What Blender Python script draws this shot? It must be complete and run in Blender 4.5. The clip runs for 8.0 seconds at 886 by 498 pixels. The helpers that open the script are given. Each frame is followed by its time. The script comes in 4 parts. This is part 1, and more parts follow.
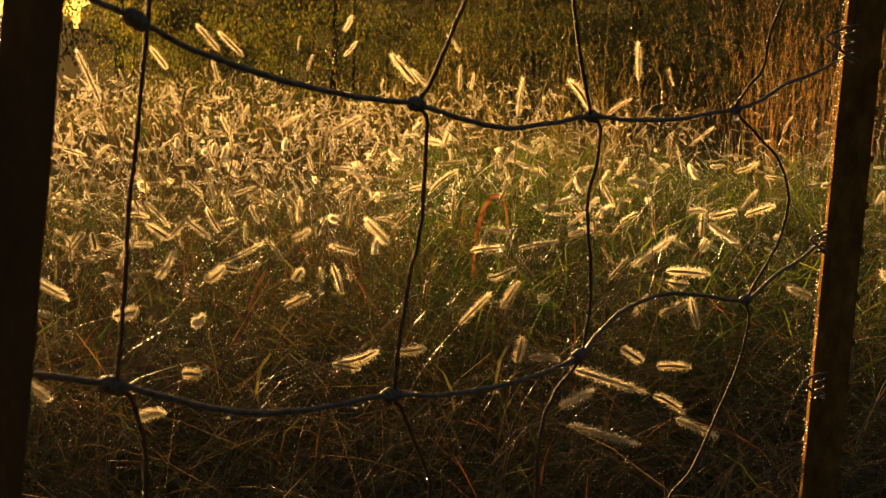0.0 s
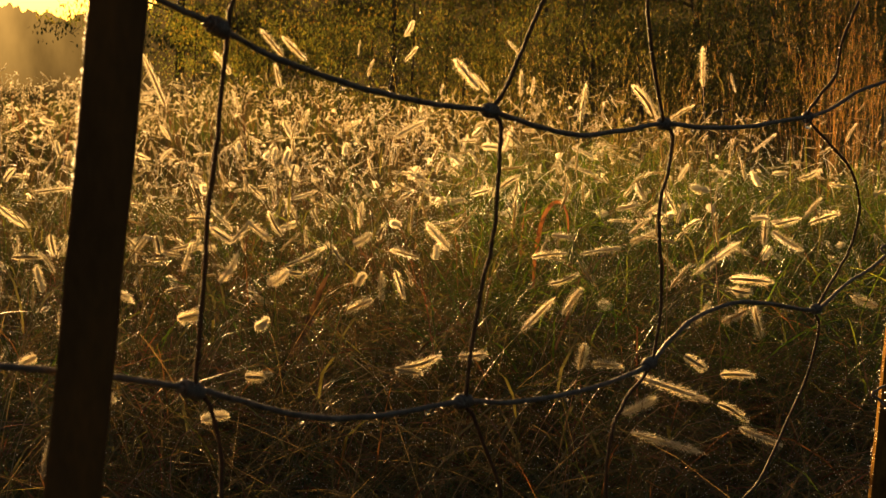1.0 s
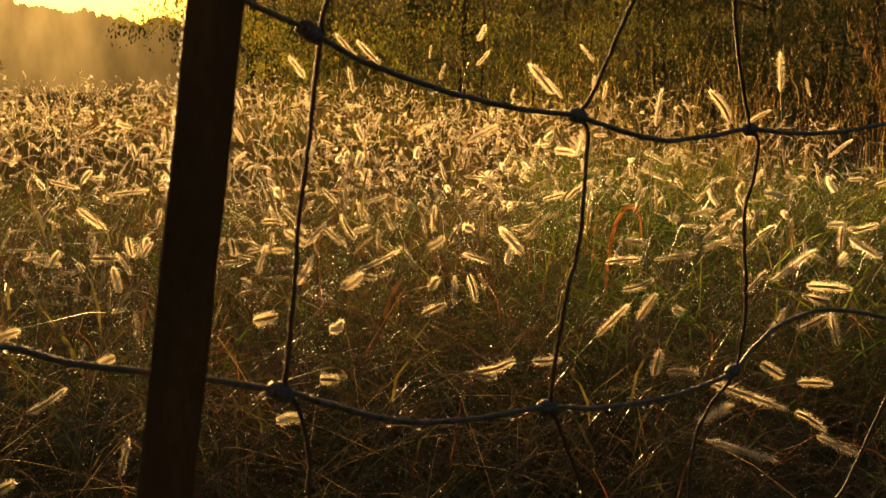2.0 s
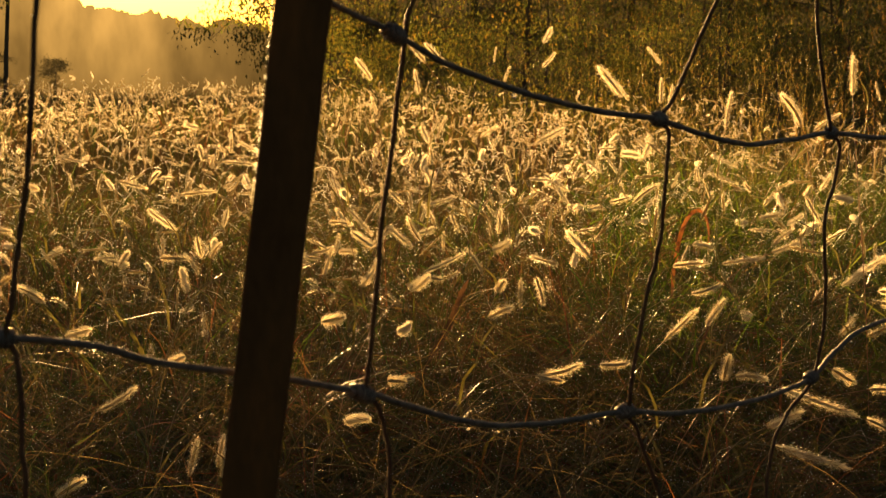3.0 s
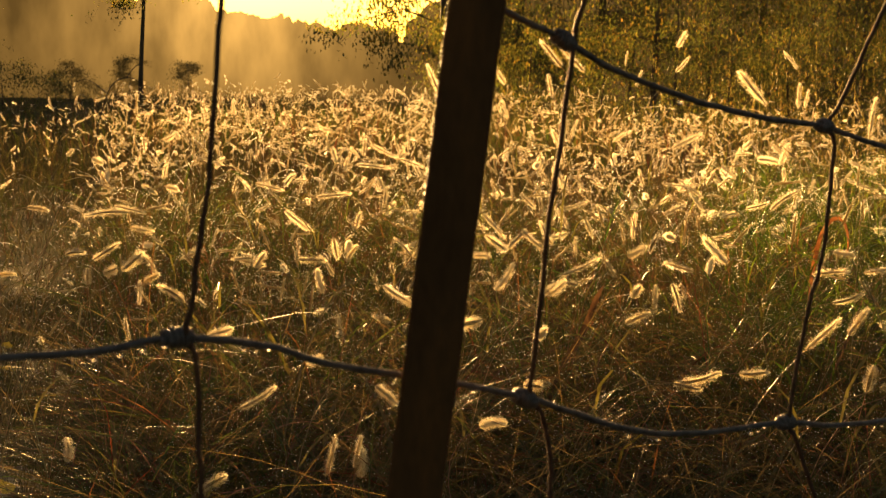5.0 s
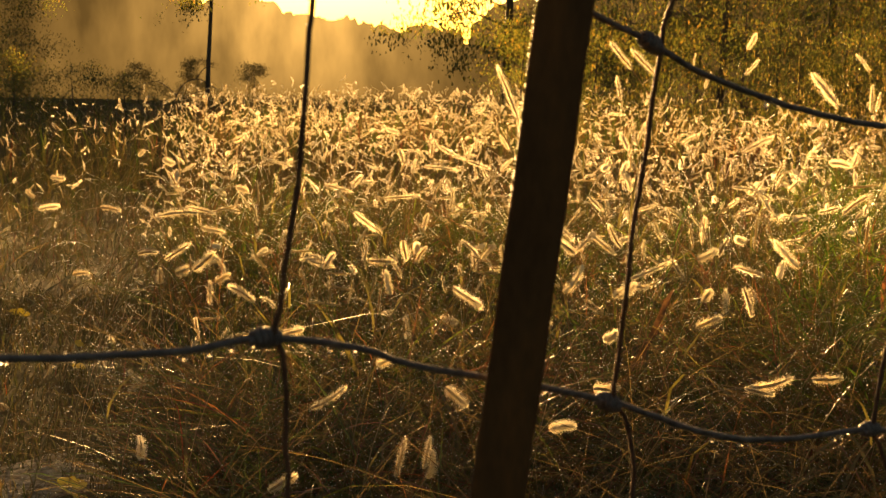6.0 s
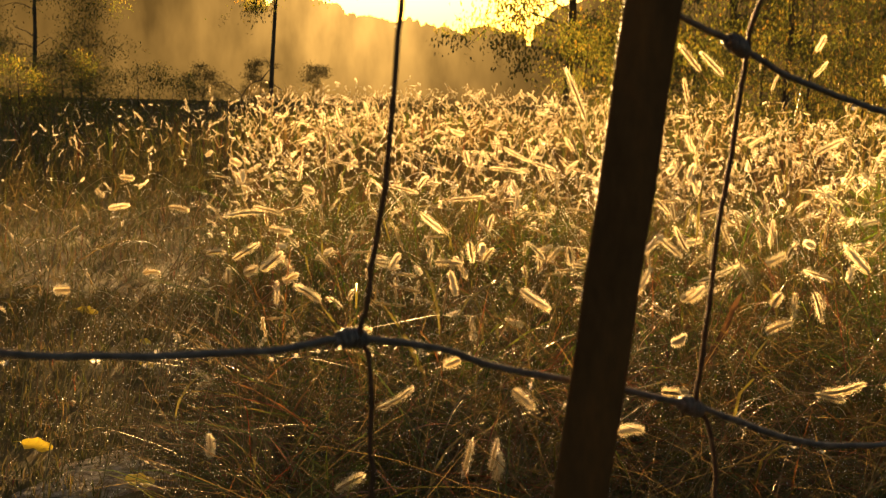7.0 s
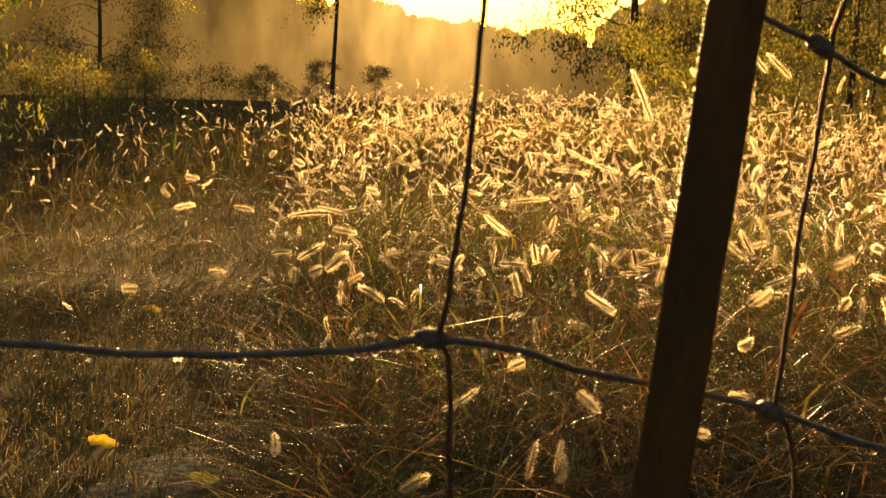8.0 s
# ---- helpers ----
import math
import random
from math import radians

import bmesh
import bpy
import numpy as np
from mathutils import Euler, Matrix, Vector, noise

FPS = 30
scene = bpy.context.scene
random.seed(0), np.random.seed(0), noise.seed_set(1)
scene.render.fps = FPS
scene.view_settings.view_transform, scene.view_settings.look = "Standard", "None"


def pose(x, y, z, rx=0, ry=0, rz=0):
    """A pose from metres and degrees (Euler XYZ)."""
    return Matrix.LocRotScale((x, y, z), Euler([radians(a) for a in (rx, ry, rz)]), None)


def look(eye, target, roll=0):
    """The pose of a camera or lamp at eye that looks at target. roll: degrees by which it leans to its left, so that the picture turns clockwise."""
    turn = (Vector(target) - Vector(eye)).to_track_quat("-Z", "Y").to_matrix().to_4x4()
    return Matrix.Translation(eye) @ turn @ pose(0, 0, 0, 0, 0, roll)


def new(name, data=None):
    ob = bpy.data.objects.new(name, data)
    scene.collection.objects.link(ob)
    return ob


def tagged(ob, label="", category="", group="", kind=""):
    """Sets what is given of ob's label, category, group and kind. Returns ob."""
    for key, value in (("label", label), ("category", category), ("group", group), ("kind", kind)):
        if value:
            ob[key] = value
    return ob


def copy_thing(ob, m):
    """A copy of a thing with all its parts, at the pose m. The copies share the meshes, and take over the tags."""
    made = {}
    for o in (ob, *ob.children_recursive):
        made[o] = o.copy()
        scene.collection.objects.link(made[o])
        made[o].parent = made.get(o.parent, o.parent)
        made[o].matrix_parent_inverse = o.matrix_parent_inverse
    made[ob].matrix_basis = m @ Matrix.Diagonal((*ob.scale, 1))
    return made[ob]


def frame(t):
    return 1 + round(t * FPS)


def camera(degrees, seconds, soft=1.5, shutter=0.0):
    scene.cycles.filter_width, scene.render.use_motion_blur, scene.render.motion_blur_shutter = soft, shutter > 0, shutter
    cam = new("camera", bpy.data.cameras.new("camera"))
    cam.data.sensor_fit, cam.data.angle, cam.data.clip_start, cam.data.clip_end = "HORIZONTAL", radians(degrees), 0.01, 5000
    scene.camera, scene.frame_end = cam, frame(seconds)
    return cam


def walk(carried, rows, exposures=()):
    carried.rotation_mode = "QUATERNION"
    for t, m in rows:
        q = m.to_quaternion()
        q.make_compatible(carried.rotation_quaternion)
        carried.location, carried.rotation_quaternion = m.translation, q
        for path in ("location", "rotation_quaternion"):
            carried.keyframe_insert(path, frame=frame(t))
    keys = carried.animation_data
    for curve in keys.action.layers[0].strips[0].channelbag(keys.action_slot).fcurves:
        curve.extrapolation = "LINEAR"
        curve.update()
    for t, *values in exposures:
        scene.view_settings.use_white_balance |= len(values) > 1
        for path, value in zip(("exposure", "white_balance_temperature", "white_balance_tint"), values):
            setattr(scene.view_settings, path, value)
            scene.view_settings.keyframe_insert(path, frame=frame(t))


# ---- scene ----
cam = camera(34.0, 8.0, soft=1.05)
cam.data.dof.use_dof = True
cam.data.dof.focus_distance = 2.4
cam.data.dof.aperture_fstop = 22.0
EYE_ROWS = [
    (0.0, 0.0000, 0.0000, 0.9200, 83.300, -0.497, 0.058),
    (0.5, -0.0049, 0.0006, 0.9207, 83.384, -0.547, 1.049),
    (1.0, -0.0114, -0.0004, 0.9212, 83.468, -0.675, 2.324),
    (1.5, -0.0176, -0.0011, 0.9216, 83.550, -0.724, 3.710),
    (3.0, -0.0360, -0.0019, 0.9217, 83.634, -0.935, 7.475),
    (3.5, -0.0416, -0.0028, 0.9220, 83.637, -0.975, 8.672),
    (4.0, -0.0472, -0.0037, 0.9221, 83.650, -1.000, 9.855),
    (4.5, -0.0533, -0.0056, 0.9225, 83.670, -1.062, 11.127),
    (6.0, -0.0707, -0.0111, 0.9225, 83.717, -1.242, 14.953),
    (6.5, -0.0767, -0.0122, 0.9228, 83.718, -1.286, 16.178),
    (7.0, -0.0826, -0.0154, 0.9225, 83.719, -1.399, 17.388),
    (7.5, -0.0879, -0.0157, 0.9222, 83.711, -1.474, 18.581),
    (8.0, -0.0931, -0.0171, 0.9219, 83.711, -1.554, 19.759),
]
EXPOSURES = [(0.0, 1.15, 8500, 13), (3.5, 1.32, 8500, 13), (6.0, 1.68, 8500, 13), (8.0, 1.92, 8500, 13)]
walk(cam, [(t, pose(x, y, z, rx, ry, rz)) for t, x, y, z, rx, ry, rz in EYE_ROWS], EXPOSURES)

# ---- world, sun ----
SUN_AZ, SUN_EL = 20.9, 4.5          # degrees to the left of +y, and up
sun_way = Vector((-math.sin(radians(SUN_AZ)) * math.cos(radians(SUN_EL)),
                  math.cos(radians(SUN_AZ)) * math.cos(radians(SUN_EL)), math.sin(radians(SUN_EL))))
world = bpy.data.worlds.new("world")
scene.world = world
world.use_nodes = True
wn = world.node_tree
wn.nodes.clear()
sky = wn.nodes.new("ShaderNodeTexSky")
sky.sky_type = "NISHITA"
sky.sun_disc = False
sky.sun_elevation = radians(SUN_EL)
sky.sun_rotation = radians(-SUN_AZ)
sky.dust_density = 3.4
sky.air_density = 1.0
sky.ozone_density = 1.0
bg = wn.nodes.new("ShaderNodeBackground")
bg.inputs["Strength"].default_value = 0.055
wo = wn.nodes.new("ShaderNodeOutputWorld")
wn.links.new(sky.outputs[0], bg.inputs["Color"])
wn.links.new(bg.outputs[0], wo.inputs["Surface"])

sun = new("sun", bpy.data.lights.new("sun", "SUN"))
sun.data.energy = 12.0
sun.data.angle = radians(0.6)
sun.data.color = (1.0, 0.62, 0.265)
sun.matrix_world = look((0, 0, 30), Vector((0, 0, 30)) - sun_way)


# ---- materials ----
def nodes_of(name):
    m = bpy.data.materials.new(name)
    m.use_nodes = True
    m.node_tree.nodes.clear()
    return m, m.node_tree.nodes, m.node_tree.links


def ramp(nt, stops):
    r = nt.new("ShaderNodeValToRGB")
    el = r.color_ramp.elements
    while len(el) < len(stops):
        el.new(0.5)
    for e, (p, c) in zip(el, stops):
        e.position = p
        e.color = (*c, 1)
    return r


def leafy(name, stops, through_light=0.5, gloss=0.12, rough=0.4, scale=40.0, vein=0.25, island=True):
    """Thin plant matter: a diffuse front, light coming through, and a waxy sheen. Its tone runs over the stops, piece by piece."""
    m, nt, ln = nodes_of(name)
    geo = nt.new("ShaderNodeNewGeometry")
    info = nt.new("ShaderNodeObjectInfo")
    r = ramp(nt, stops)
    ln.new(geo.outputs["Random Per Island"] if island else info.outputs["Random"], r.inputs[0])
    tc = nt.new("ShaderNodeTexCoord")
    nz = nt.new("ShaderNodeTexNoise")
    nz.inputs["Scale"].default_value = scale
    nz.inputs["Detail"].default_value = 4
    ln.new(tc.outputs["Object"], nz.inputs["Vector"])
    mp = nt.new("ShaderNodeMapRange")
    mp.inputs["To Min"].default_value = 1.0 - vein
    mp.inputs["To Max"].default_value = 1.0 + vein
    ln.new(nz.outputs["Fac"], mp.inputs["Value"])
    mul = nt.new("ShaderNodeVectorMath")
    mul.operation = "SCALE"
    ln.new(r.outputs["Color"], mul.inputs[0])
    ln.new(mp.outputs["Result"], mul.inputs["Scale"])
    dif = nt.new("ShaderNodeBsdfDiffuse")
    tra = nt.new("ShaderNodeBsdfTranslucent")
    glo = nt.new("ShaderNodeBsdfGlossy")
    glo.inputs["Roughness"].default_value = rough
    glo.inputs["Color"].default_value = (0.9, 0.9, 0.9, 1)
    ln.new(mul.outputs[0], dif.inputs["Color"])
    ln.new(mul.outputs[0], tra.inputs["Color"])
    m1 = nt.new("ShaderNodeMixShader")
    m1.inputs[0].default_value = through_light
    ln.new(dif.outputs[0], m1.inputs[1])
    ln.new(tra.outputs[0], m1.inputs[2])
    m2 = nt.new("ShaderNodeMixShader")
    m2.inputs[0].default_value = gloss
    ln.new(m1.outputs[0], m2.inputs[1])
    ln.new(glo.outputs[0], m2.inputs[2])
    out = nt.new("ShaderNodeOutputMaterial")
    ln.new(m2.outputs[0], out.inputs["Surface"])
    return m


def solid(name, stops, scale=20.0, rough=0.7, metal=0.0, bump=0.3, fine=140.0, spec=0.4, stretch=(1, 1, 1)):
    """An opaque worn surface: two scales of blotches over the stops, with fine relief."""
    m, nt, ln = nodes_of(name)
    tc = nt.new("ShaderNodeTexCoord")
    mp = nt.new("ShaderNodeMapping")
    mp.inputs["Scale"].default_value = stretch
    ln.new(tc.outputs["Object"], mp.inputs["Vector"])
    n1 = nt.new("ShaderNodeTexNoise")
    n1.inputs["Scale"].default_value = scale
    n1.inputs["Detail"].default_value = 6
    n2 = nt.new("ShaderNodeTexNoise")
    n2.inputs["Scale"].default_value = fine
    n2.inputs["Detail"].default_value = 5
    for n in (n1, n2):
        ln.new(mp.outputs[0], n.inputs["Vector"])
    mix = nt.new("ShaderNodeMath")
    mix.operation = "MULTIPLY_ADD"
    mix.inputs[1].default_value = 0.35
    ln.new(n2.outputs["Fac"], mix.inputs[0])
    sub = nt.new("ShaderNodeMath")
    sub.operation = "SUBTRACT"
    sub.inputs[1].default_value = 0.17
    ln.new(n1.outputs["Fac"], sub.inputs[0])
    ln.new(sub.outputs[0], mix.inputs[2])
    r = ramp(nt, stops)
    ln.new(mix.outputs[0], r.inputs[0])
    b = nt.new("ShaderNodeBsdfPrincipled")
    ln.new(r.outputs["Color"], b.inputs["Base Color"])
    b.inputs["Roughness"].default_value = rough
    b.inputs["Metallic"].default_value = metal
    b.inputs["Specular IOR Level"].default_value = spec
    bu = nt.new("ShaderNodeBump")
    bu.inputs["Strength"].default_value = bump
    bu.inputs["Distance"].default_value = 0.002
    ln.new(mix.outputs[0], bu.inputs["Height"])
    ln.new(bu.outputs[0], b.inputs["Normal"])
    out = nt.new("ShaderNodeOutputMaterial")
    ln.new(b.outputs[0], out.inputs["Surface"])
    return m


GRASS = leafy("grass_blade", [(0.0, (0.027, 0.050, 0.008)), (0.34, (0.056, 0.082, 0.013)), (0.54, (0.094, 0.090, 0.023)),
                              (0.76, (0.145, 0.100, 0.040)), (0.90, (0.130, 0.058, 0.024)), (1.0, (0.15, 0.028, 0.015))], 0.55, 0.042, 0.45)
LUSH = leafy("lush_blade", [(0.0, (0.032, 0.072, 0.009)), (0.6, (0.068, 0.120, 0.014)), (1.0, (0.16, 0.18, 0.035))], 0.6, 0.035, 0.45)
STRAW = leafy("dry_stem", [(0.0, (0.16, 0.115, 0.045)), (0.5, (0.23, 0.16, 0.065)), (1.0, (0.12, 0.08, 0.04))], 0.35, 0.035, 0.4)
RUSTY_GRASS = leafy("rust_grass", [(0.0, (0.24, 0.115, 0.035)), (0.6, (0.34, 0.19, 0.06)), (1.0, (0.26, 0.15, 0.05))], 0.55, 0.06, 0.45)
PLUME = leafy("plume", [(0.0, (0.20, 0.17, 0.05)), (0.6, (0.28, 0.22, 0.07)), (1.0, (0.30, 0.17, 0.05))], 0.55, 0.04, 0.5)
RED_LEAF = leafy("red_leaf", [(0.0, (0.14, 0.05, 0.018)), (1.0, (0.22, 0.095, 0.03))], 0.55, 0.08, 0.4, island=False)
BRISTLE = leafy("bristle", [(0.0, (0.80, 0.72, 0.53)), (1.0, (0.90, 0.85, 0.70))], 0.68, 0.06, 0.4, vein=0.1)
SEED = leafy("seed_spike", [(0.0, (0.24, 0.19, 0.09)), (1.0, (0.44, 0.35, 0.19))], 0.45, 0.04, 0.5, scale=500, vein=0.5, island=False)
STEM = leafy("grass_stem", [(0.0, (0.12, 0.13, 0.04)), (0.6, (0.22, 0.16, 0.07)), (1.0, (0.24, 0.09, 0.04))], 0.3, 0.1, 0.35, island=False)
WEED = leafy("weed_leaf", [(0.0, (0.04, 0.05, 0.012)), (0.5, (0.075, 0.067, 0.023)), (1.0, (0.125, 0.085, 0.038))], 0.45, 0.02, 0.5)
TREE_LEAF = leafy("tree_leaf", [(0.0, (0.06, 0.08, 0.016)), (0.55, (0.12, 0.13, 0.026)), (0.88, (0.22, 0.18, 0.038)), (1.0, (0.30, 0.16, 0.035))], 0.54, 0.04, 0.45)
YELLOW_LEAF = leafy("yellow_leaf", [(0.0, (0.36, 0.28, 0.02)), (1.0, (0.44, 0.35, 0.03))], 0.35, 0.08, 0.4, scale=120, vein=0.3, island=False)
# paler gold than tree_leaf: the far haze is painted into the leaf colour
MIST_LEAF = leafy("haze_gold_leaf", [(0.0, (0.16, 0.13, 0.03)), (0.6, (0.26, 0.19, 0.05)), (1.0, (0.34, 0.22, 0.05))], 0.6, 0.04, 0.5)
BROWN_LEAF = leafy("brown_leaf", [(0.0, (0.05, 0.026, 0.013)), (1.0, (0.08, 0.042, 0.02))], 0.4, 0.06, 0.5, island=False)
BARK = solid("bark", [(0.2, (0.03, 0.022, 0.015)), (0.6, (0.09, 0.07, 0.05)), (0.9, (0.15, 0.12, 0.09))], 6, 0.9, 0, 0.8, 40, stretch=(1, 1, 0.25))
SOIL = solid("soil", [(0.2, (0.035, 0.028, 0.016)), (0.45, (0.075, 0.060, 0.030)), (0.6, (0.10, 0.085, 0.035)), (0.85, (0.16, 0.12, 0.065))], 1.3, 0.95, 0, 0.8, 30, 0.05)
SAND = solid("sand", [(0.3, (0.06, 0.048, 0.032)), (0.5, (0.20, 0.17, 0.13)), (0.7, (0.36, 0.32, 0.27))], 38, 0.95, 0, 0.9, 200, 0.05)
POST = solid("post_paint", [(0.25, (0.045, 0.025, 0.012)), (0.55, (0.085, 0.046, 0.020)), (0.8, (0.13, 0.062, 0.023))], 26, 0.74, 0.0, 0.5, 260, 0.10, (1, 1, 0.35))
# lighter, golder copy of post_paint: the sunlit strip's gold is in the colour
GOLD_RUST_POST = solid("gold_rust_post", [(0.25, (0.07, 0.036, 0.012)), (0.55, (0.13, 0.072, 0.023)), (0.8, (0.22, 0.13, 0.042))], 60, 0.85, 0.0, 0.7, 420, 0.0, (1, 1, 0.5))
STEEL = solid("galvanised_wire", [(0.25, (0.05, 0.047, 0.048)), (0.55, (0.10, 0.094, 0.094)), (0.85, (0.165, 0.152, 0.148))], 160, 0.58, 0.2, 0.5, 900, 0.3)
RUST_STEEL = solid("rusty_wire", [(0.25, (0.04, 0.026, 0.018)), (0.6, (0.08, 0.05, 0.035)), (0.9, (0.12, 0.085, 0.06))], 160, 0.75, 0.0, 0.5, 900, 0.12)

DEW, dn, dl = nodes_of("dew")
d_gla = dn.new("ShaderNodeBsdfGlass")
d_gla.inputs["Roughness"].default_value = 0.36
d_gla.inputs["IOR"].default_value = 1.33
d_out = dn.new("ShaderNodeOutputMaterial")
dl.new(d_gla.outputs[0], d_out.inputs["Surface"])

WATER, an, al = nodes_of("water_drop")
a_b = an.new("ShaderNodeBsdfPrincipled")
a_b.inputs["Transmission Weight"].default_value = 1.0
a_b.inputs["Roughness"].default_value = 0.03
a_b.inputs["IOR"].default_value = 1.33
a_o = an.new("ShaderNodeOutputMaterial")
al.new(a_b.outputs[0], a_o.inputs["Surface"])


# ---- mesh helpers ----
rng = np.random.default_rng(7)


def mesh_from(name, verts, faces, mats, index=None, smooth=False):
    me = bpy.data.meshes.new(name)
    me.from_pydata(np.asarray(verts, float).tolist(), [], np.asarray(faces).tolist() if isinstance(faces, np.ndarray) else faces)
    for m in mats:
        me.materials.append(m)
    if index is not None:
        me.polygons.foreach_set("material_index", np.asarray(index, dtype=np.int32))
    if smooth:
        me.polygons.foreach_set("use_smooth", np.ones(len(me.polygons), dtype=bool))
    me.update()
    return me


def part(name, me, parent, label="", m=None):
    """A mesh as one part under a thing or under a part."""
    ob = new(name, me)
    ob.parent = parent
    if m is not None:
        ob.matrix_basis = m
    return tagged(ob, label)


def smooth_line(points, steps=6):
    """A Catmull-Rom line through the points."""
    p = [np.array(q, float) for q in points]
    p = [2 * p[0] - p[1], *p, 2 * p[-1] - p[-2]]
    out = []
    for a, b, c, d in zip(p, p[1:], p[2:], p[3:]):
        for s in range(steps):
            t = s / steps
            out.append(0.5 * (2 * b + (c - a) * t + (2 * a - 5 * b + 4 * c - d) * t * t + (3 * b - a - 3 * c + d) * t ** 3))
    out.append(p[-2])
    return np.array(out)


def tube_data(line, radii, sides=8, cap=True):
    """Vertices and faces of a tube along a line."""
    line = np.asarray(line, float)
    radii = np.broadcast_to(np.asarray(radii, float), (len(line),))
    tan = np.gradient(line, axis=0)
    tan /= np.linalg.norm(tan, axis=1, keepdims=True) + 1e-12
    ref = np.array((0.0, 0.0, 1.0)) if abs(tan[0][2]) < 0.9 else np.array((1.0, 0.0, 0.0))
    u = np.cross(tan[0], ref)
    u /= np.linalg.norm(u)
    verts, faces = [], []
    for i, (c, t, r) in enumerate(zip(line, tan, radii)):
        u = u - t * (u @ t)
        u /= np.linalg.norm(u) + 1e-12
        w = np.cross(t, u)
        for k in range(sides):
            a = 2 * math.pi * k / sides
            verts.append(c + r * (math.cos(a) * u + math.sin(a) * w))
        if i:
            for k in range(sides):
                a, b = (i - 1) * sides + k, (i - 1) * sides + (k + 1) % sides
                faces.append((a, b, b + sides, a + sides))
    if cap:
        faces.append(tuple(range(sides))[::-1])
        faces.append(tuple(range(len(verts) - sides, len(verts))))
    return verts, faces


def tube(name, line, radii, mat, sides=8):
    v, f = tube_data(line, radii, sides)
    return mesh_from(name, v, f, [mat], smooth=True)


def joined(pieces):
    """Several vertex and face lists as one."""
    vs, fs, n = [], [], 0
    for v, f in pieces:
        vs.extend(v)
        fs.extend(tuple(i + n for i in q) for q in f)
        n += len(v)
    return vs, fs


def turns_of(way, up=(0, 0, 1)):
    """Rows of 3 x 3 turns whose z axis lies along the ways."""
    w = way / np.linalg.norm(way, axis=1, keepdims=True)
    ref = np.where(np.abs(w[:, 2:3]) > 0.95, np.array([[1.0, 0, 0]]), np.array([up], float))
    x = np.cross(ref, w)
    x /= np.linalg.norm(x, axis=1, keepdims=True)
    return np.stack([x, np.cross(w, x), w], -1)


def blades(roots, heights, lean, width, az, bend=1.0):
    """Tapered, folded-over grass blades: four quads' length each, as triangles."""
    n = len(roots)
    s = np.linspace(0, 1, 5)
    side = np.stack([-np.sin(az), np.cos(az), 0 * az], -1)
    out = np.stack([np.cos(az), np.sin(az), 0 * az], -1)
    reach = (lean * heights)[:, None] * (s ** (1.3 + bend))[None]
    rise = heights[:, None] * (s - 0.28 * np.minimum(lean, 1.6)[:, None] * s ** 3)
    mid = roots[:, None] + reach[..., None] * out[:, None] + rise[..., None] * np.array((0, 0, 1.0))
    w = width[:, None] * np.array((0.75, 1.0, 0.85, 0.5, 0.0))[None]
    l, r = mid - side[:, None] * w[..., None] / 2, mid + side[:, None] * w[..., None] / 2
    v = np.concatenate([l[:, :4], r[:, :4], mid[:, 4:]], 1)
    f = []
    for i in range(3):
        f += [(i, i + 4, i + 5), (i, i + 5, i + 1)]
    f.append((3, 7, 8))
    f = np.array(f)
    return v.reshape(-1, 3), (f[None] + 9 * np.arange(n)[:, None, None]).reshape(-1, 3), mid


def seed_head(count, seed, bow, sides=7, rings=7, wide=0.00050, coat=0.165, core_r=0.028):
    """A bristly foxtail spike, one unit long up the z axis and bowed sideways: a tapered spike of seeds with bristles all round.
    Returns vertices, triangles and which of them are bristles."""
    g = np.random.default_rng(seed)
    zs = np.linspace(0, 1, rings)
    rad = core_r * np.array([0.45] + [1.0] * (rings - 3) + [0.75, 0.12])
    verts, faces = [], []
    for z, r in zip(zs, rad):
        for k in range(sides):
            a = 2 * math.pi * k / sides + z * 2
            verts.append((r * math.cos(a) + bow * z * z, r * math.sin(a), z))
    for i in range(rings - 1):
        for k in range(sides):
            a, b = i * sides + k, i * sides + (k + 1) % sides
            faces += [(a, b, b + sides), (a, b + sides, a + sides)]
    core = len(faces)
    z = np.sort(g.uniform(0.0, 0.98, count))
    a = g.uniform(0, 2 * math.pi, count)
    r0 = core_r * np.minimum(1, np.minimum(z * 8 + 0.3, (1.02 - z) * 6))
    dirs = np.stack([np.cos(a), np.sin(a), 0 * a], -1)
    base = dirs * r0[:, None] + np.stack([bow * z * z, 0 * z, z], -1)
    long = g.uniform(0.42 * coat, coat, count) * np.minimum(1, 0.5 + 4 * z)
    up = g.uniform(0.1, 0.85, count) - 0.5 * np.maximum(0, 1 - z / 0.06) + 0.75 * np.maximum(0, (z - 0.86) / 0.12)
    tip = base + dirs * (long * np.cos(up))[:, None] + np.stack([0 * z + g.normal(0, 0.008, count), g.normal(0, 0.008, count), long * np.sin(up)], -1)
    across = np.stack([-np.sin(a), np.cos(a), 0 * a], -1) * (wide / 0.08)
    n0 = len(verts)
    bv = np.stack([base - across / 2, base + across / 2, tip], 1).reshape(-1, 3)
    bf = np.arange(3 * count).reshape(-1, 3) + n0
    return np.concatenate([np.array(verts), bv]), np.concatenate([np.array(faces), bf]), np.r_[np.zeros(core, int), np.ones(count, int)]


# ---- the lie of the land ----
def trail(x, y):
    """1 on the trodden strip of short grass, 0 in the tall grass."""
    return np.clip((-0.47 * y - 0.02 - x) / 0.30, 0, 1)


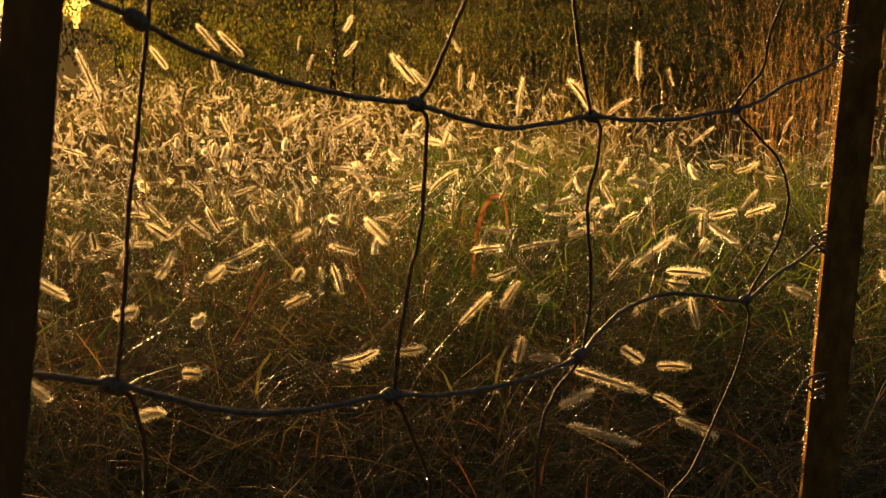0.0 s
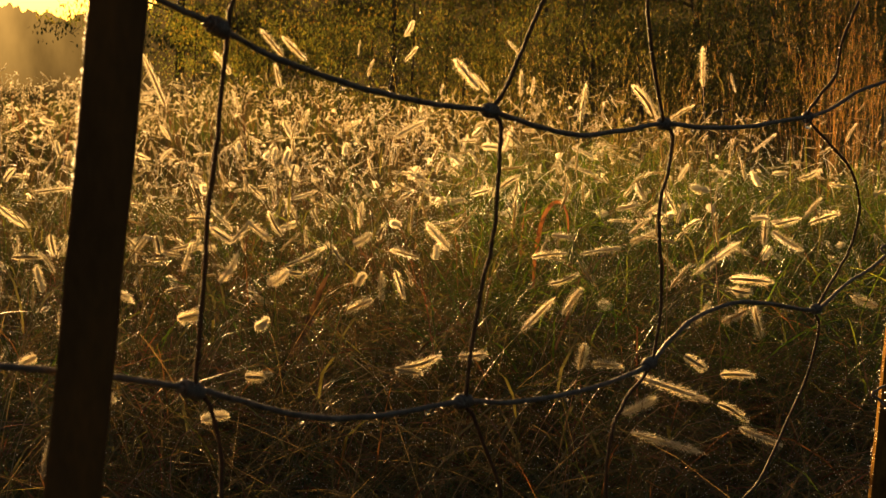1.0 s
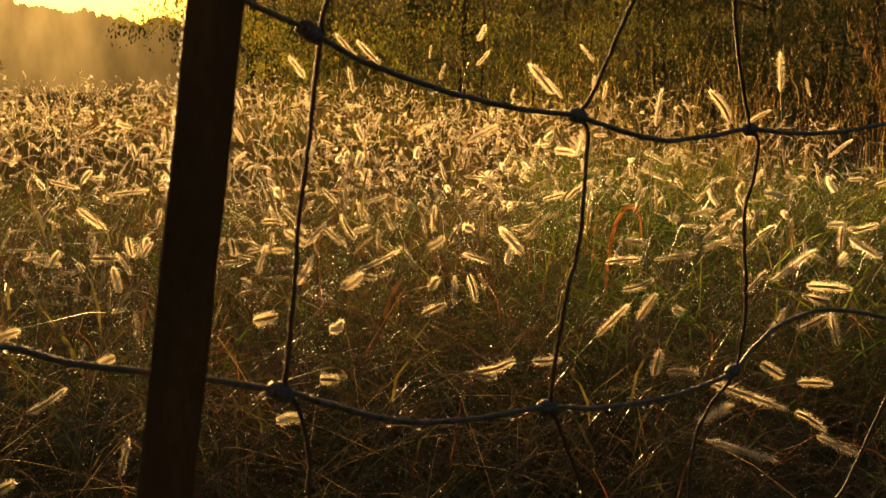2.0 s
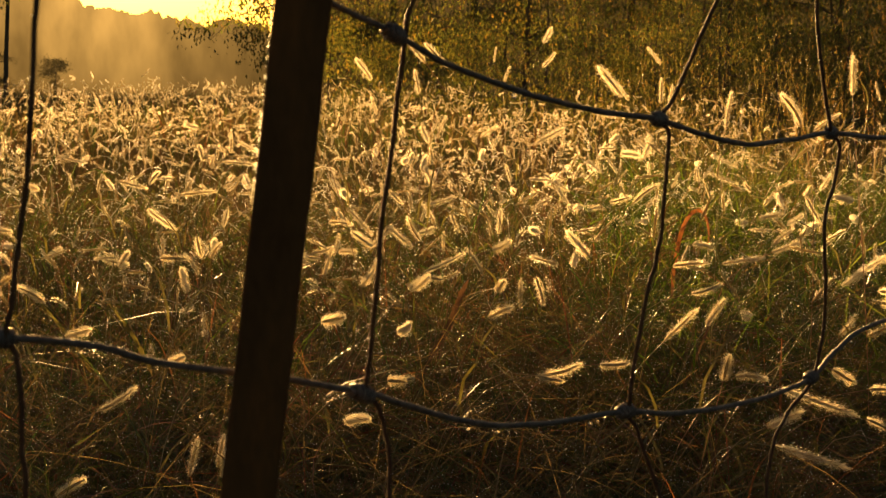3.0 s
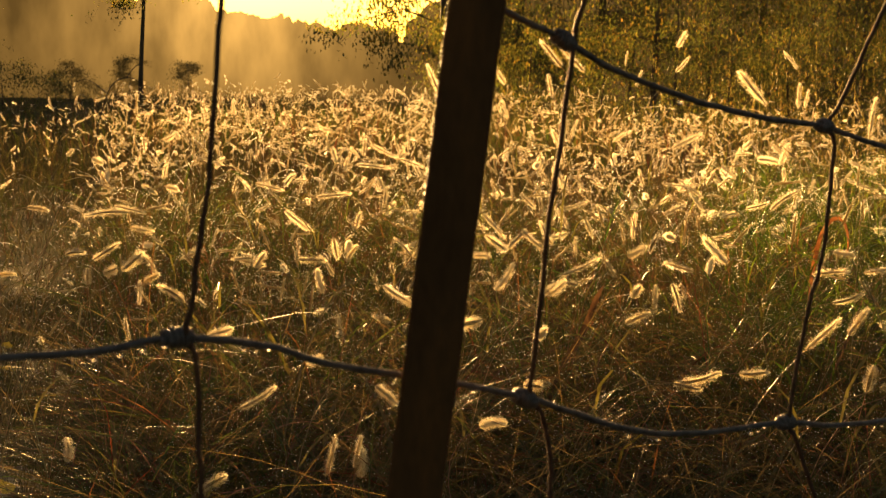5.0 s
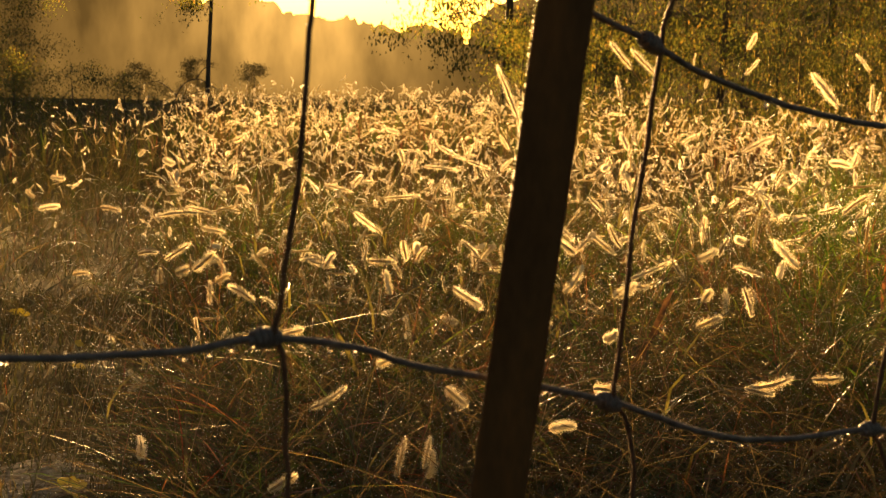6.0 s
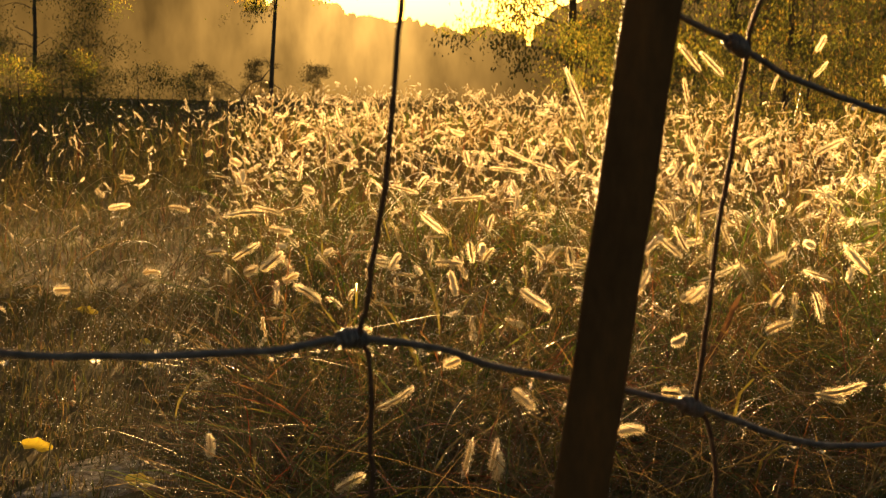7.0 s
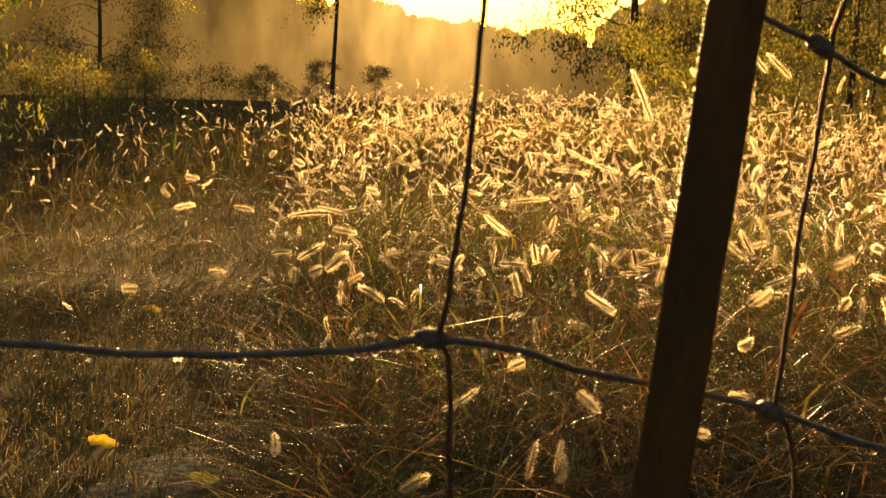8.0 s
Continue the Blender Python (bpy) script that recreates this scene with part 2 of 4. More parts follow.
def grass_height(x, y):
    d = np.hypot(x, y)
    tall = np.interp(d, (1.5, 2.2, 3.0, 4.0, 5.5, 8.0, 14.0), (0.22, 0.30, 0.42, 0.50, 0.58, 0.64, 0.70))
    low = np.interp(d, (3.0, 4.5, 6.2, 8.0, 10.0, 14.0), (0.04, 0.05, 0.09, 0.26, 0.44, 0.58))
    k = trail(x, y)
    tall = tall * (1 + 0.16 * np.sin(1.7 * x + 0.9 * y + 1) * np.sin(1.1 * y - 0.6 * x) + 0.08 * np.sin(4.1 * x - 2.7 * y))
    return tall * (1 - k) + low * k


def scatter(n, az0, az1, d0, d1, power=1.0):
    """Places in a wedge seen from the fence; azimuths in degrees to the left of +y."""
    az = np.radians(rng.uniform(az0, az1, n))
    d = d0 + (d1 - d0) * rng.uniform(0, 1, n) ** power
    return np.stack([-np.sin(az) * d, np.cos(az) * d], -1)


def ground_z(x, y):
    return 0.012 * np.sin(3.1 * x + 0.7) * np.cos(2.3 * y) + 0.008 * np.sin(7.3 * x + 5.1 * y)


# ---- ground ----
def build_ground():
    rad = np.concatenate([np.linspace(0.0, 14, 90)[1:], np.geomspace(14.5, 900, 40)])
    seg = 160
    v, f = [(0.0, 0.0, float(ground_z(0, 0)))], []
    for r in rad:
        for k in range(seg):
            a = 2 * math.pi * k / seg
            x, y = r * math.cos(a), r * math.sin(a)
            v.append((x, y, float(ground_z(x, y)) * min(1, 30 / r)))
    for k in range(seg):
        f.append((0, 1 + k, 1 + (k + 1) % seg))
    for i in range(len(rad) - 1):
        for k in range(seg):
            a, b = 1 + i * seg + k, 1 + i * seg + (k + 1) % seg
            f.append((a, a + seg, b + seg, b))
    ob = new("ground", mesh_from("ground", v, f, [SOIL], smooth=True))
    tagged(ob, "dark earth with leaf litter and dead grass", "ground", kind="structure")


build_ground()


def build_sand_patch():
    """A bare pale patch of the trail, laid just over the soil."""
    g = np.random.default_rng(3)
    v, f = [], []
    cx, cy, n = -1.78, 2.86, 40
    v.append((cx, cy, float(ground_z(cx, cy)) + 0.004))
    for ring, s in enumerate((0.35, 0.7, 1.0)):
        for k in range(n):
            a = 2 * math.pi * k / n
            r = s * (0.17 + 0.03 * math.sin(3 * a + 1) + 0.02 * math.sin(7 * a) + g.uniform(-0.012, 0.012))
            x, y = cx + 1.1 * r * math.cos(a), cy + 1.9 * r * math.sin(a)
            v.append((x, y, float(ground_z(x, y)) + (0.004, 0.003, -0.012)[ring]))
    for k in range(n):
        f.append((0, 1 + k, 1 + (k + 1) % n))
        for i in range(2):
            a, b = 1 + i * n + k, 1 + i * n + (k + 1) % n
            f.append((a, a + n, b + n, b))
    tagged(new("sand_patch", mesh_from("sand_patch", v, f, [SAND], smooth=True)), "bare pale sandy patch on the trodden trail", "sand", kind="structure")


build_sand_patch()


# ---- fence ----
def fence_y(x, z):
    return 1.1090 + 1.2813 * x + 0.5330 * x * x - 0.1047 * z


def on_fence(xz, off=0.0):
    return [(x, fence_y(x, z) - off, z) for x, z in xz]


TOP_WIRE = [(-0.235, 0.984), (-0.192, 0.962), (-0.170, 0.951), (-0.147, 0.937), (-0.113, 0.923), (-0.080, 0.913), (-0.050, 0.907), (-0.020, 0.903), (0.006, 0.894), (0.035, 0.886),
            (0.052, 0.884), (0.085, 0.887), (0.119, 0.891), (0.160, 0.887), (0.210, 0.886), (0.252, 0.890), (0.285, 0.893), (0.316, 0.899), (0.361, 0.917), (0.412, 0.930), (0.458, 0.944)]
LOW_WIRE = [(-0.520, 0.806), (-0.477, 0.801), (-0.448, 0.796), (-0.409, 0.794), (-0.368, 0.794), (-0.337, 0.798), (-0.302, 0.790), (-0.278, 0.778), (-0.245, 0.767), (-0.216, 0.757), (-0.188, 0.746),
            (-0.160, 0.731), (-0.132, 0.716), (-0.102, 0.707), (-0.068, 0.703), (-0.035, 0.701), (-0.001, 0.691), (0.042, 0.686), (0.081, 0.686), (0.113, 0.691), (0.133, 0.707), (0.162, 0.722),
            (0.206, 0.725), (0.257, 0.712), (0.316, 0.694), (0.361, 0.709), (0.408, 0.718), (0.446, 0.730)]
STAY_Z = [(-0.309, 1.03), (-0.314, 0.967), (-0.317, 0.938), (-0.321, 0.883), (-0.327, 0.838), (-0.330, 0.815), (-0.333, 0.799), (-0.329, 0.786), (-0.329, 0.745), (-0.329, 0.711), (-0.331, 0.62), (-0.335, 0.52)]
STAY_A = [(-0.150, 1.01), (-0.162, 0.964), (-0.165, 0.943), (-0.167, 0.928), (-0.172, 0.881), (-0.176, 0.846), (-0.181, 0.785), (-0.184, 0.747), (-0.178, 0.734), (-0.173, 0.702), (-0.174, 0.670), (-0.178, 0.56)]
STAY_B = [(0.030, 1.01), (0.016, 0.978), (0.001, 0.943), (-0.010, 0.916), (-0.018, 0.903), (-0.012, 0.893), (-0.013, 0.866), (-0.014, 0.834), (-0.018, 0.803), (-0.025, 0.772), (-0.033, 0.704), (-0.027, 0.686),
          (-0.011, 0.638), (-0.008, 0.611), (-0.010, 0.53)]
STAY_C = [(0.096, 1.01), (0.103, 0.956), (0.112, 0.916), (0.119, 0.891), (0.127, 0.882), (0.126, 0.857), (0.118, 0.825), (0.119, 0.792), (0.123, 0.753), (0.122, 0.724), (0.115, 0.691), (0.091, 0.664), (0.080, 0.635), (0.076, 0.56)]
STAY_D = [(0.352, 1.009), (0.330, 0.968), (0.322, 0.934), (0.298, 0.911), (0.285, 0.893), (0.319, 0.865), (0.354, 0.839), (0.375, 0.807), (0.377, 0.781), (0.367, 0.752), (0.350, 0.730), (0.317, 0.695),
          (0.322, 0.675), (0.316, 0.646), (0.304, 0.619), (0.275, 0.575), (0.249, 0.538), (0.218, 0.517), (0.20, 0.45)]


def kinked(line, amount, seed):
    """The line with the small kinks of old wire."""
    g = np.random.default_rng(seed)
    wob = g.normal(0, 1, (len(line), 3))
    wob = (wob + np.roll(wob, 1, 0) + np.roll(wob, -1, 0)) / 3
    return line + amount * wob


def coil(center, way, turns, radius, thick, long):
    """A wire wrapped round another, along the way."""
    w = np.array(way, float) / np.linalg.norm(way)
    u = np.cross(w, (0, 0, 1.0))
    u /= np.linalg.norm(u)
    v = np.cross(w, u)
    n = int(turns * 14)
    pts = []
    for i in range(n + 1):
        s = i / n
        a = 2 * math.pi * turns * s
        pts.append(np.array(center) + w * long * (s - 0.5) + radius * (math.cos(a) * u + math.sin(a) * v))
    return tube_data(pts, thick, 7)


def build_fence():
    fence = tagged(new("wire_fence"), "weathered bent woven wire fence, wet with dew", "fence")
    upper = part("line_wire", tube("line_wire", kinked(smooth_line(on_fence(TOP_WIRE), 7), 0.0004, 1), 0.0019, STEEL, 8), fence)
    lower = part("line_wire", tube("line_wire", kinked(smooth_line(on_fence(LOW_WIRE), 7), 0.0004, 2), 0.0019, STEEL, 8), fence)
    for n, s in enumerate((STAY_Z, STAY_A, STAY_B, STAY_C, STAY_D)):
        part("stay_wire", tube("stay_wire", kinked(smooth_line(on_fence(s, 0.003), 7), 0.0005, 10 + n), 0.0015, RUST_STEEL, 8), fence)
    knots = [(-0.170, 0.951, -0.45, 0.0165), (-0.019, 0.903, -0.15, 0.013), (0.119, 0.891, -0.05, 0.012), (0.285, 0.893, 0.15, 0.011), (-0.337, 0.798, -0.05, 0.018),
             (-0.187, 0.745, -0.4, 0.018), (-0.035, 0.701, -0.05, 0.016), (0.114, 0.692, 0.2, 0.014), (0.316, 0.694, 0.0, 0.014)]
    for n, (x, z, slope, long) in enumerate(knots):
        c = (x, fence_y(x, z), z)
        way = (0.62, 0.78, slope)
        me = mesh_from("knot", *joined([coil(c, way, 4.5, 0.0030, 0.0016, long), coil(c, way, 3.5, 0.0042, 0.0013, long * 0.55)]), [STEEL], smooth=True)
        part("knot", me, upper if n < 4 else lower, "wrapped wire knot")
    return fence


build_fence()


def build_post(name, foot, slope, top, wide, deep, turn, label, paint):
    """A rolled T-section steel post with rounded edges, studs on its face, leaning by the slope."""
    post = new(name)
    post.location = foot
    tagged(post, label, "fence post", group="fence posts")
    bm = bmesh.new()
    h, t = wide / 2, 0.0042
    outline = [(-h, t * 0.1), (-h * 0.97, -t * 0.45), (-h * 0.86, -t * 0.85), (0, -t * 1.15), (h * 0.86, -t * 0.85), (h * 0.97, -t * 0.45), (h, t * 0.1), (h * 0.9, t * 0.8), (t * 1.4, t * 1.2), (t * 0.8, t * 2.4), (t * 0.6, deep), (-t * 0.6, deep), (-t * 0.8, t * 2.4), (-t * 1.4, t * 1.2), (-h * 0.9, t * 0.8)]
    rows = 40
    ca, sa = math.cos(turn), math.sin(turn)
    g = np.random.default_rng(5)
    ring0 = None
    for i in range(rows + 1):
        z = -0.15 + (top + 0.15) * i / rows
        jog = g.uniform(-0.0004, 0.0004)
        ring = [bm.verts.new((ca * x - sa * y + slope[0] * z + jog, sa * x + ca * y + slope[1] * z, z)) for x, y in outline]
        if ring0:
            for k in range(len(ring)):
                bm.faces.new((ring0[k], ring0[(k + 1) % len(ring)], ring[(k + 1) % len(ring)], ring[k]))
        else:
            bm.faces.new(ring[::-1])
        ring0 = ring
    bm.faces.new(ring0)
    bmesh.ops.recalc_face_normals(bm, faces=bm.faces)
    me = bpy.data.meshes.new("shaft")
    bm.to_mesh(me)
    me.materials.append(paint)
    shaft = part("shaft", me, post)
    stud = bmesh.new()
    bmesh.ops.create_cube(stud, size=1.0)
    for v in stud.verts:
        v.co = Vector((v.co.x * 0.008 * (1 if v.co.y > 0 else 0.6), v.co.y * 0.004, v.co.z * 0.010 * (1 if v.co.y > 0 else 0.6)))
    sm = bpy.data.meshes.new("stud")
    stud.to_mesh(sm)
    sm.materials.append(paint)
    for i in range(int(top / 0.055)):
        z = 0.06 + 0.055 * i
        x, y = 0.0, deep + 0.0018
        part("stud", sm, shaft, m=Matrix.Translation((ca * x - sa * y + slope[0] * z, sa * x + ca * y + slope[1] * z, z)) @ Matrix.Rotation(turn + math.pi, 4, "Z"))
    return post


# the shaft leans to the right as it rises; its flat face is turned towards the trail side
build_post("fence_post", (-0.3125, 0.743, 0.0), (0.109, 0.0), 1.35, 0.0300, 0.022, 0.27, "leaning dark brown painted steel fence post", POST)
build_post("fence_post", (0.4180, 1.720, 0.0), (0.056, 0.0), 1.60, 0.0270, 0.040, -1.69, "rust-brown steel fence post with sunlit dewy edge", GOLD_RUST_POST)


def build_tie(place, name_label, seed, size):
    """A short twisted wire tie that holds the fence to a post."""
    g = np.random.default_rng(seed)
    tie = tagged(new("wire_tie"), name_label, "wire tie", group="wire ties")
    c = np.array(place)
    loop = [c + size * np.array(p) for p in ((0.25, 0.2, 0.05), (-0.1, -0.35, 0.10), (-0.45, -0.3, 0.35), (-0.95, -0.1, 0.75), (-1.05, 0.0, 0.95), (-0.7, 0.1, 1.15), (-0.2, 0.2, 1.35), (0.3, 0.3, 1.5))]
    part("tie_wire", tube("tie_wire", kinked(smooth_line(loop, 6), 0.0006, seed), 0.0016, STEEL, 7), tie)
    turn = [c + size * np.array((-0.15 + 0.22 * math.cos(a), -0.1 + 0.25 * math.sin(a), -0.1 + 0.07 * a)) for a in np.linspace(0, 6 * math.pi, 40)]
    part("twist", tube("twist", turn, 0.0015, STEEL, 6), tie)
    return tie


build_tie((0.470, 1.690, 0.945), "twisted steel tie wire at the post", 21, 0.028)
build_tie((0.452, 1.690, 0.545), "twisted steel tie wire low on the post", 22, 0.022)
build_tie((0.448, 1.690, 0.722), "twisted steel tie wire holding the lower line", 23, 0.016)


# ---- drops on the wire ----
def drop_mesh(r):
    bm = bmesh.new()
    bmesh.ops.create_uvsphere(bm, u_segments=12, v_segments=8, radius=r)
    for v in bm.verts:
        if v.co.z > 0:
            v.co.z *= 1.5
            v.co.x *= 1 - 0.35 * v.co.z / (1.5 * r)
            v.co.y *= 1 - 0.35 * v.co.z / (1.5 * r)
    for f in bm.faces:
        f.smooth = True
    me = bpy.data.meshes.new("water_drop")
    bm.to_mesh(me)
    bm.free()
    me.materials.append(WATER)
    return me


DROP = drop_mesh(0.0017)
big = tagged(new("water_drop", drop_mesh(0.0034)), "clear dew drop hanging under a wire knot", "water drop", group="drops on the wire")
big.location = (0.286, fence_y(0.286, 0.88) - 0.002, 0.8845)
low = smooth_line(on_fence(LOW_WIRE), 7)
top = smooth_line(on_fence(TOP_WIRE), 7)
g = np.random.default_rng(12)
for line, count, thick in ((low, 26, 0.0019), (top, 9, 0.0017)):
    for i in g.choice(len(line), count, replace=False):
        d = tagged(new("water_drop", DROP), "small dew drop hanging under the wire", "water drop", group="drops on the wire")
        d.location = line[i] - np.array((0, 0, thick + 0.0016))
        d.scale = (1, 1, 1) if g.uniform() > 0.5 else (0.7, 0.7, 0.7)


def build_fence_dew():
    """Fine dew beads strung along the wires and up the posts' edges."""
    g = np.random.default_rng(31)
    c, r = [], []
    for xz, count, thick in ((STAY_D, 210, 0.00135), (STAY_C, 24, 0.00135), (STAY_B, 10, 0.00135), (STAY_A, 8, 0.00135), (STAY_Z, 10, 0.00135), (LOW_WIRE, 120, 0.0019), (TOP_WIRE, 60, 0.0017)):
        line = smooth_line(on_fence(xz, 0.003 if thick < 0.0015 else 0.0), 24)
        for i in g.integers(0, len(line), count):
            a = g.uniform(0, 6.28)
            c.append(line[i] + thick * np.array((-abs(math.cos(a)), 0.3 * math.sin(a), math.sin(a))))
            r.append(g.uniform(0.0004, 0.0009))
    for z in g.uniform(0.35, 1.05, 420):
        c.append((0.4180 + 0.056 * z - 0.0052 + g.normal(0, 0.0004), 1.720 + g.uniform(-0.0125, 0.0125), z))
        r.append(g.uniform(0.0004, 0.0009))
    # beads added up the leaning post's edge to make its sunlit rim
    for z in g.uniform(0.86, 1.06, 190):
        c.append((-0.3125 + 0.109 * z - 0.0150 + g.normal(0, 0.0003), 0.743 - 0.004, z))
        r.append(g.uniform(0.0002, 0.0005))
    bm = bmesh.new()
    bmesh.ops.create_icosphere(bm, subdivisions=1, radius=1.0)
    v = np.array([q.co[:] for q in bm.verts])
    f = np.array([[q.index for q in p.verts] for p in bm.faces])
    bm.free()
    c, r = np.array(c), np.array(r)
    vs = (v[None] * r[:, None, None] + c[:, None]).reshape(-1, 3)
    fs = (f[None] + len(v) * np.arange(len(c))[:, None, None]).reshape(-1, 3)
    tagged(new("fence_dew", mesh_from("fence_dew", vs, fs, [DEW], smooth=True)), "fine dew beads on the fence wires and posts", "dew", kind="stuff")


build_fence_dew()


# ---- foxtail plants that stand out singly ----
HEADS_A = [
    (-1.14, 2.11, 0.31, 62, 0.034),
    (-0.92, 2.13, 0.27, 38, 0.052),
    (-0.73, 2.21, 0.29, 75, 0.062),
    (-0.68, 2.22, 0.29, 48, 0.041),
    (-0.69, 2.24, 0.30, 83, 0.052),
    (-0.90, 2.26, 0.38, 20, 0.069),
    (-0.98, 2.32, 0.49, 13, 0.045),
    (-0.68, 2.33, 0.42, -39, 0.043),
    (-0.50, 2.34, 0.36, 18, 0.045),
    (-0.78, 2.35, 0.46, -158, 0.030),
    (0.21, 2.36, 0.35, -14, 0.116),
    (0.39, 2.37, 0.36, -23, 0.072),
    (0.36, 2.41, 0.39, -10, 0.054),
    (0.20, 2.41, 0.37, 19, 0.066),
    (-0.44, 2.41, 0.42, 5, 0.030),
    (-1.59, 2.42, 0.52, 180, 0.030),
    (0.22, 2.44, 0.43, -15, 0.125),
    (-0.43, 2.45, 0.41, 20, 0.030),
]
HEADS_B = [
    (-0.19, 2.46, 0.43, -14, 0.048),
    (0.37, 2.46, 0.43, 10, 0.055),
    (-0.18, 2.47, 0.43, 2, 0.068),
    (0.15, 2.47, 0.44, 17, 0.049),
    (0.31, 2.47, 0.46, -27, 0.044),
    (-0.08, 2.48, 0.45, -2, 0.049),
    (0.13, 2.48, 0.43, 78, 0.048),
    (-0.44, 2.51, 0.49, 11, 0.035),
    (0.03, 2.52, 0.49, 46, 0.076),
    (-0.58, 2.52, 0.50, 9, 0.045),
    (-0.73, 2.56, 0.56, -39, 0.060),
    (-0.29, 2.63, 0.50, 32, 0.049),
    (-1.55, 2.63, 0.53, 24, 0.032),
    (-1.36, 2.64, 0.52, 94, 0.031),
    (-1.24, 2.64, 0.53, 34, 0.034),
    (-1.34, 2.67, 0.54, 18, 0.030),
    (-0.44, 2.69, 0.54, 30, 0.043),
    (0.11, 2.70, 0.49, 61, 0.059),
]
HEADS_C = [
    (-0.78, 2.76, 0.53, -37, 0.068),
    (0.44, 2.80, 0.53, -16, 0.040),
    (-1.36, 2.80, 0.53, 41, 0.055),
    (-1.52, 2.86, 0.55, 21, 0.042),
    (-0.22, 2.86, 0.55, -64, 0.057),
    (-1.46, 2.87, 0.54, 35, 0.065),
    (-1.00, 2.88, 0.56, 1, 0.057),
    (-0.48, 2.90, 0.51, 41, 0.035),
    (0.09, 2.91, 0.52, 7, 0.060),
    (-0.30, 2.91, 0.51, 68, 0.030),
    (-0.45, 2.95, 0.53, -12, 0.033),
    (0.46, 2.96, 0.53, 5, 0.091),
    (-0.92, 2.98, 0.55, 79, 0.037),
    (-0.60, 3.00, 0.50, 37, 0.068),
    (-0.71, 3.01, 0.86, 111, 0.116),
    (0.30, 3.01, 0.86, 111, 0.081),
    (-0.97, 3.04, 0.59, -82, 0.044),
    (-0.06, 3.07, 0.91, 132, 0.080),
]
HEADS_D = [
    (0.41, 3.08, 0.92, 93, 0.080),
    (-1.48, 3.10, 0.59, -15, 0.055),
    (-0.48, 3.12, 0.52, 19, 0.093),
    (0.16, 3.16, 0.84, 86, 0.080),
    (0.42, 3.18, 0.51, 37, 0.122),
    (0.06, 3.19, 0.54, 16, 0.074),
    (-0.79, 3.24, 0.57, -77, 0.046),
    (-1.15, 3.24, 0.63, -44, 0.090),
    (-0.84, 3.25, 0.53, 56, 0.046),
    (0.17, 3.26, 0.54, 15, 0.089),
    (-0.70, 3.26, 0.54, 8, 0.045),
    (-0.35, 3.32, 0.55, 8, 0.046),
    (-0.74, 3.33, 0.60, 14, 0.055),
    (-2.05, 3.35, 0.59, 13, 0.053),
    (-1.60, 3.35, 0.60, 173, 0.101),
    (0.62, 3.37, 0.59, -38, 0.077),
    (-1.89, 3.38, 0.60, -2, 0.051),
    (0.11, 3.39, 0.57, -3, 0.045),
]
HEADS_E = [
    (-1.66, 3.40, 0.61, -9, 0.078),
    (-0.61, 3.40, 0.59, -44, 0.077),
    (-0.65, 3.41, 0.54, 43, 0.068),
    (0.30, 3.50, 0.56, 48, 0.061),
    (-0.54, 3.51, 0.98, 130, 0.080),
    (-0.27, 3.52, 0.79, 31, 0.080),
    (-0.49, 3.56, 0.97, 136, 0.080),
    (-2.23, 3.59, 0.62, -56, 0.030),
    (-0.75, 3.62, 0.61, -44, 0.085),
    (0.67, 3.62, 0.58, 16, 0.066),
    (-0.49, 3.66, 0.60, -69, 0.049),
    (0.62, 3.67, 0.59, 11, 0.047),
    (0.77, 3.68, 0.58, 26, 0.075),
    (-0.37, 3.69, 0.55, 89, 0.065),
    (-1.25, 3.80, 0.62, 7, 0.094),
    (-1.89, 3.82, 0.63, -28, 0.030),
    (-1.71, 3.85, 0.63, -12, 0.038),
    (0.30, 3.90, 0.59, 11, 0.062),
]
HEADS_F = [
    (-1.49, 3.98, 0.64, -14, 0.082),
    (-2.38, 3.98, 0.63, -11, 0.045),
    (-0.50, 4.03, 0.61, -34, 0.057),
    (0.45, 4.04, 0.82, 47, 0.080),
    (0.44, 4.07, 0.64, -61, 0.082),
    (-0.61, 4.07, 0.59, 8, 0.080),
    (-1.16, 4.12, 0.66, -55, 0.035),
    (0.01, 4.16, 0.59, 63, 0.036),
    (-0.75, 4.22, 0.62, -47, 0.061),
    (-0.26, 4.28, 0.64, -54, 0.072),
    (1.08, 4.30, 0.61, 18, 0.044),
    (-0.82, 4.31, 0.94, 119, 0.080),
    (-2.23, 4.45, 0.67, -27, 0.043),
    (0.99, 4.47, 0.63, -10, 0.062),
    (-0.05, 4.50, 0.89, 126, 0.080),
    (-1.89, 4.52, 0.68, -14, 0.088),
    (-1.38, 4.53, 0.65, 83, 0.046),
    (-2.37, 4.55, 0.67, 50, 0.031),
]
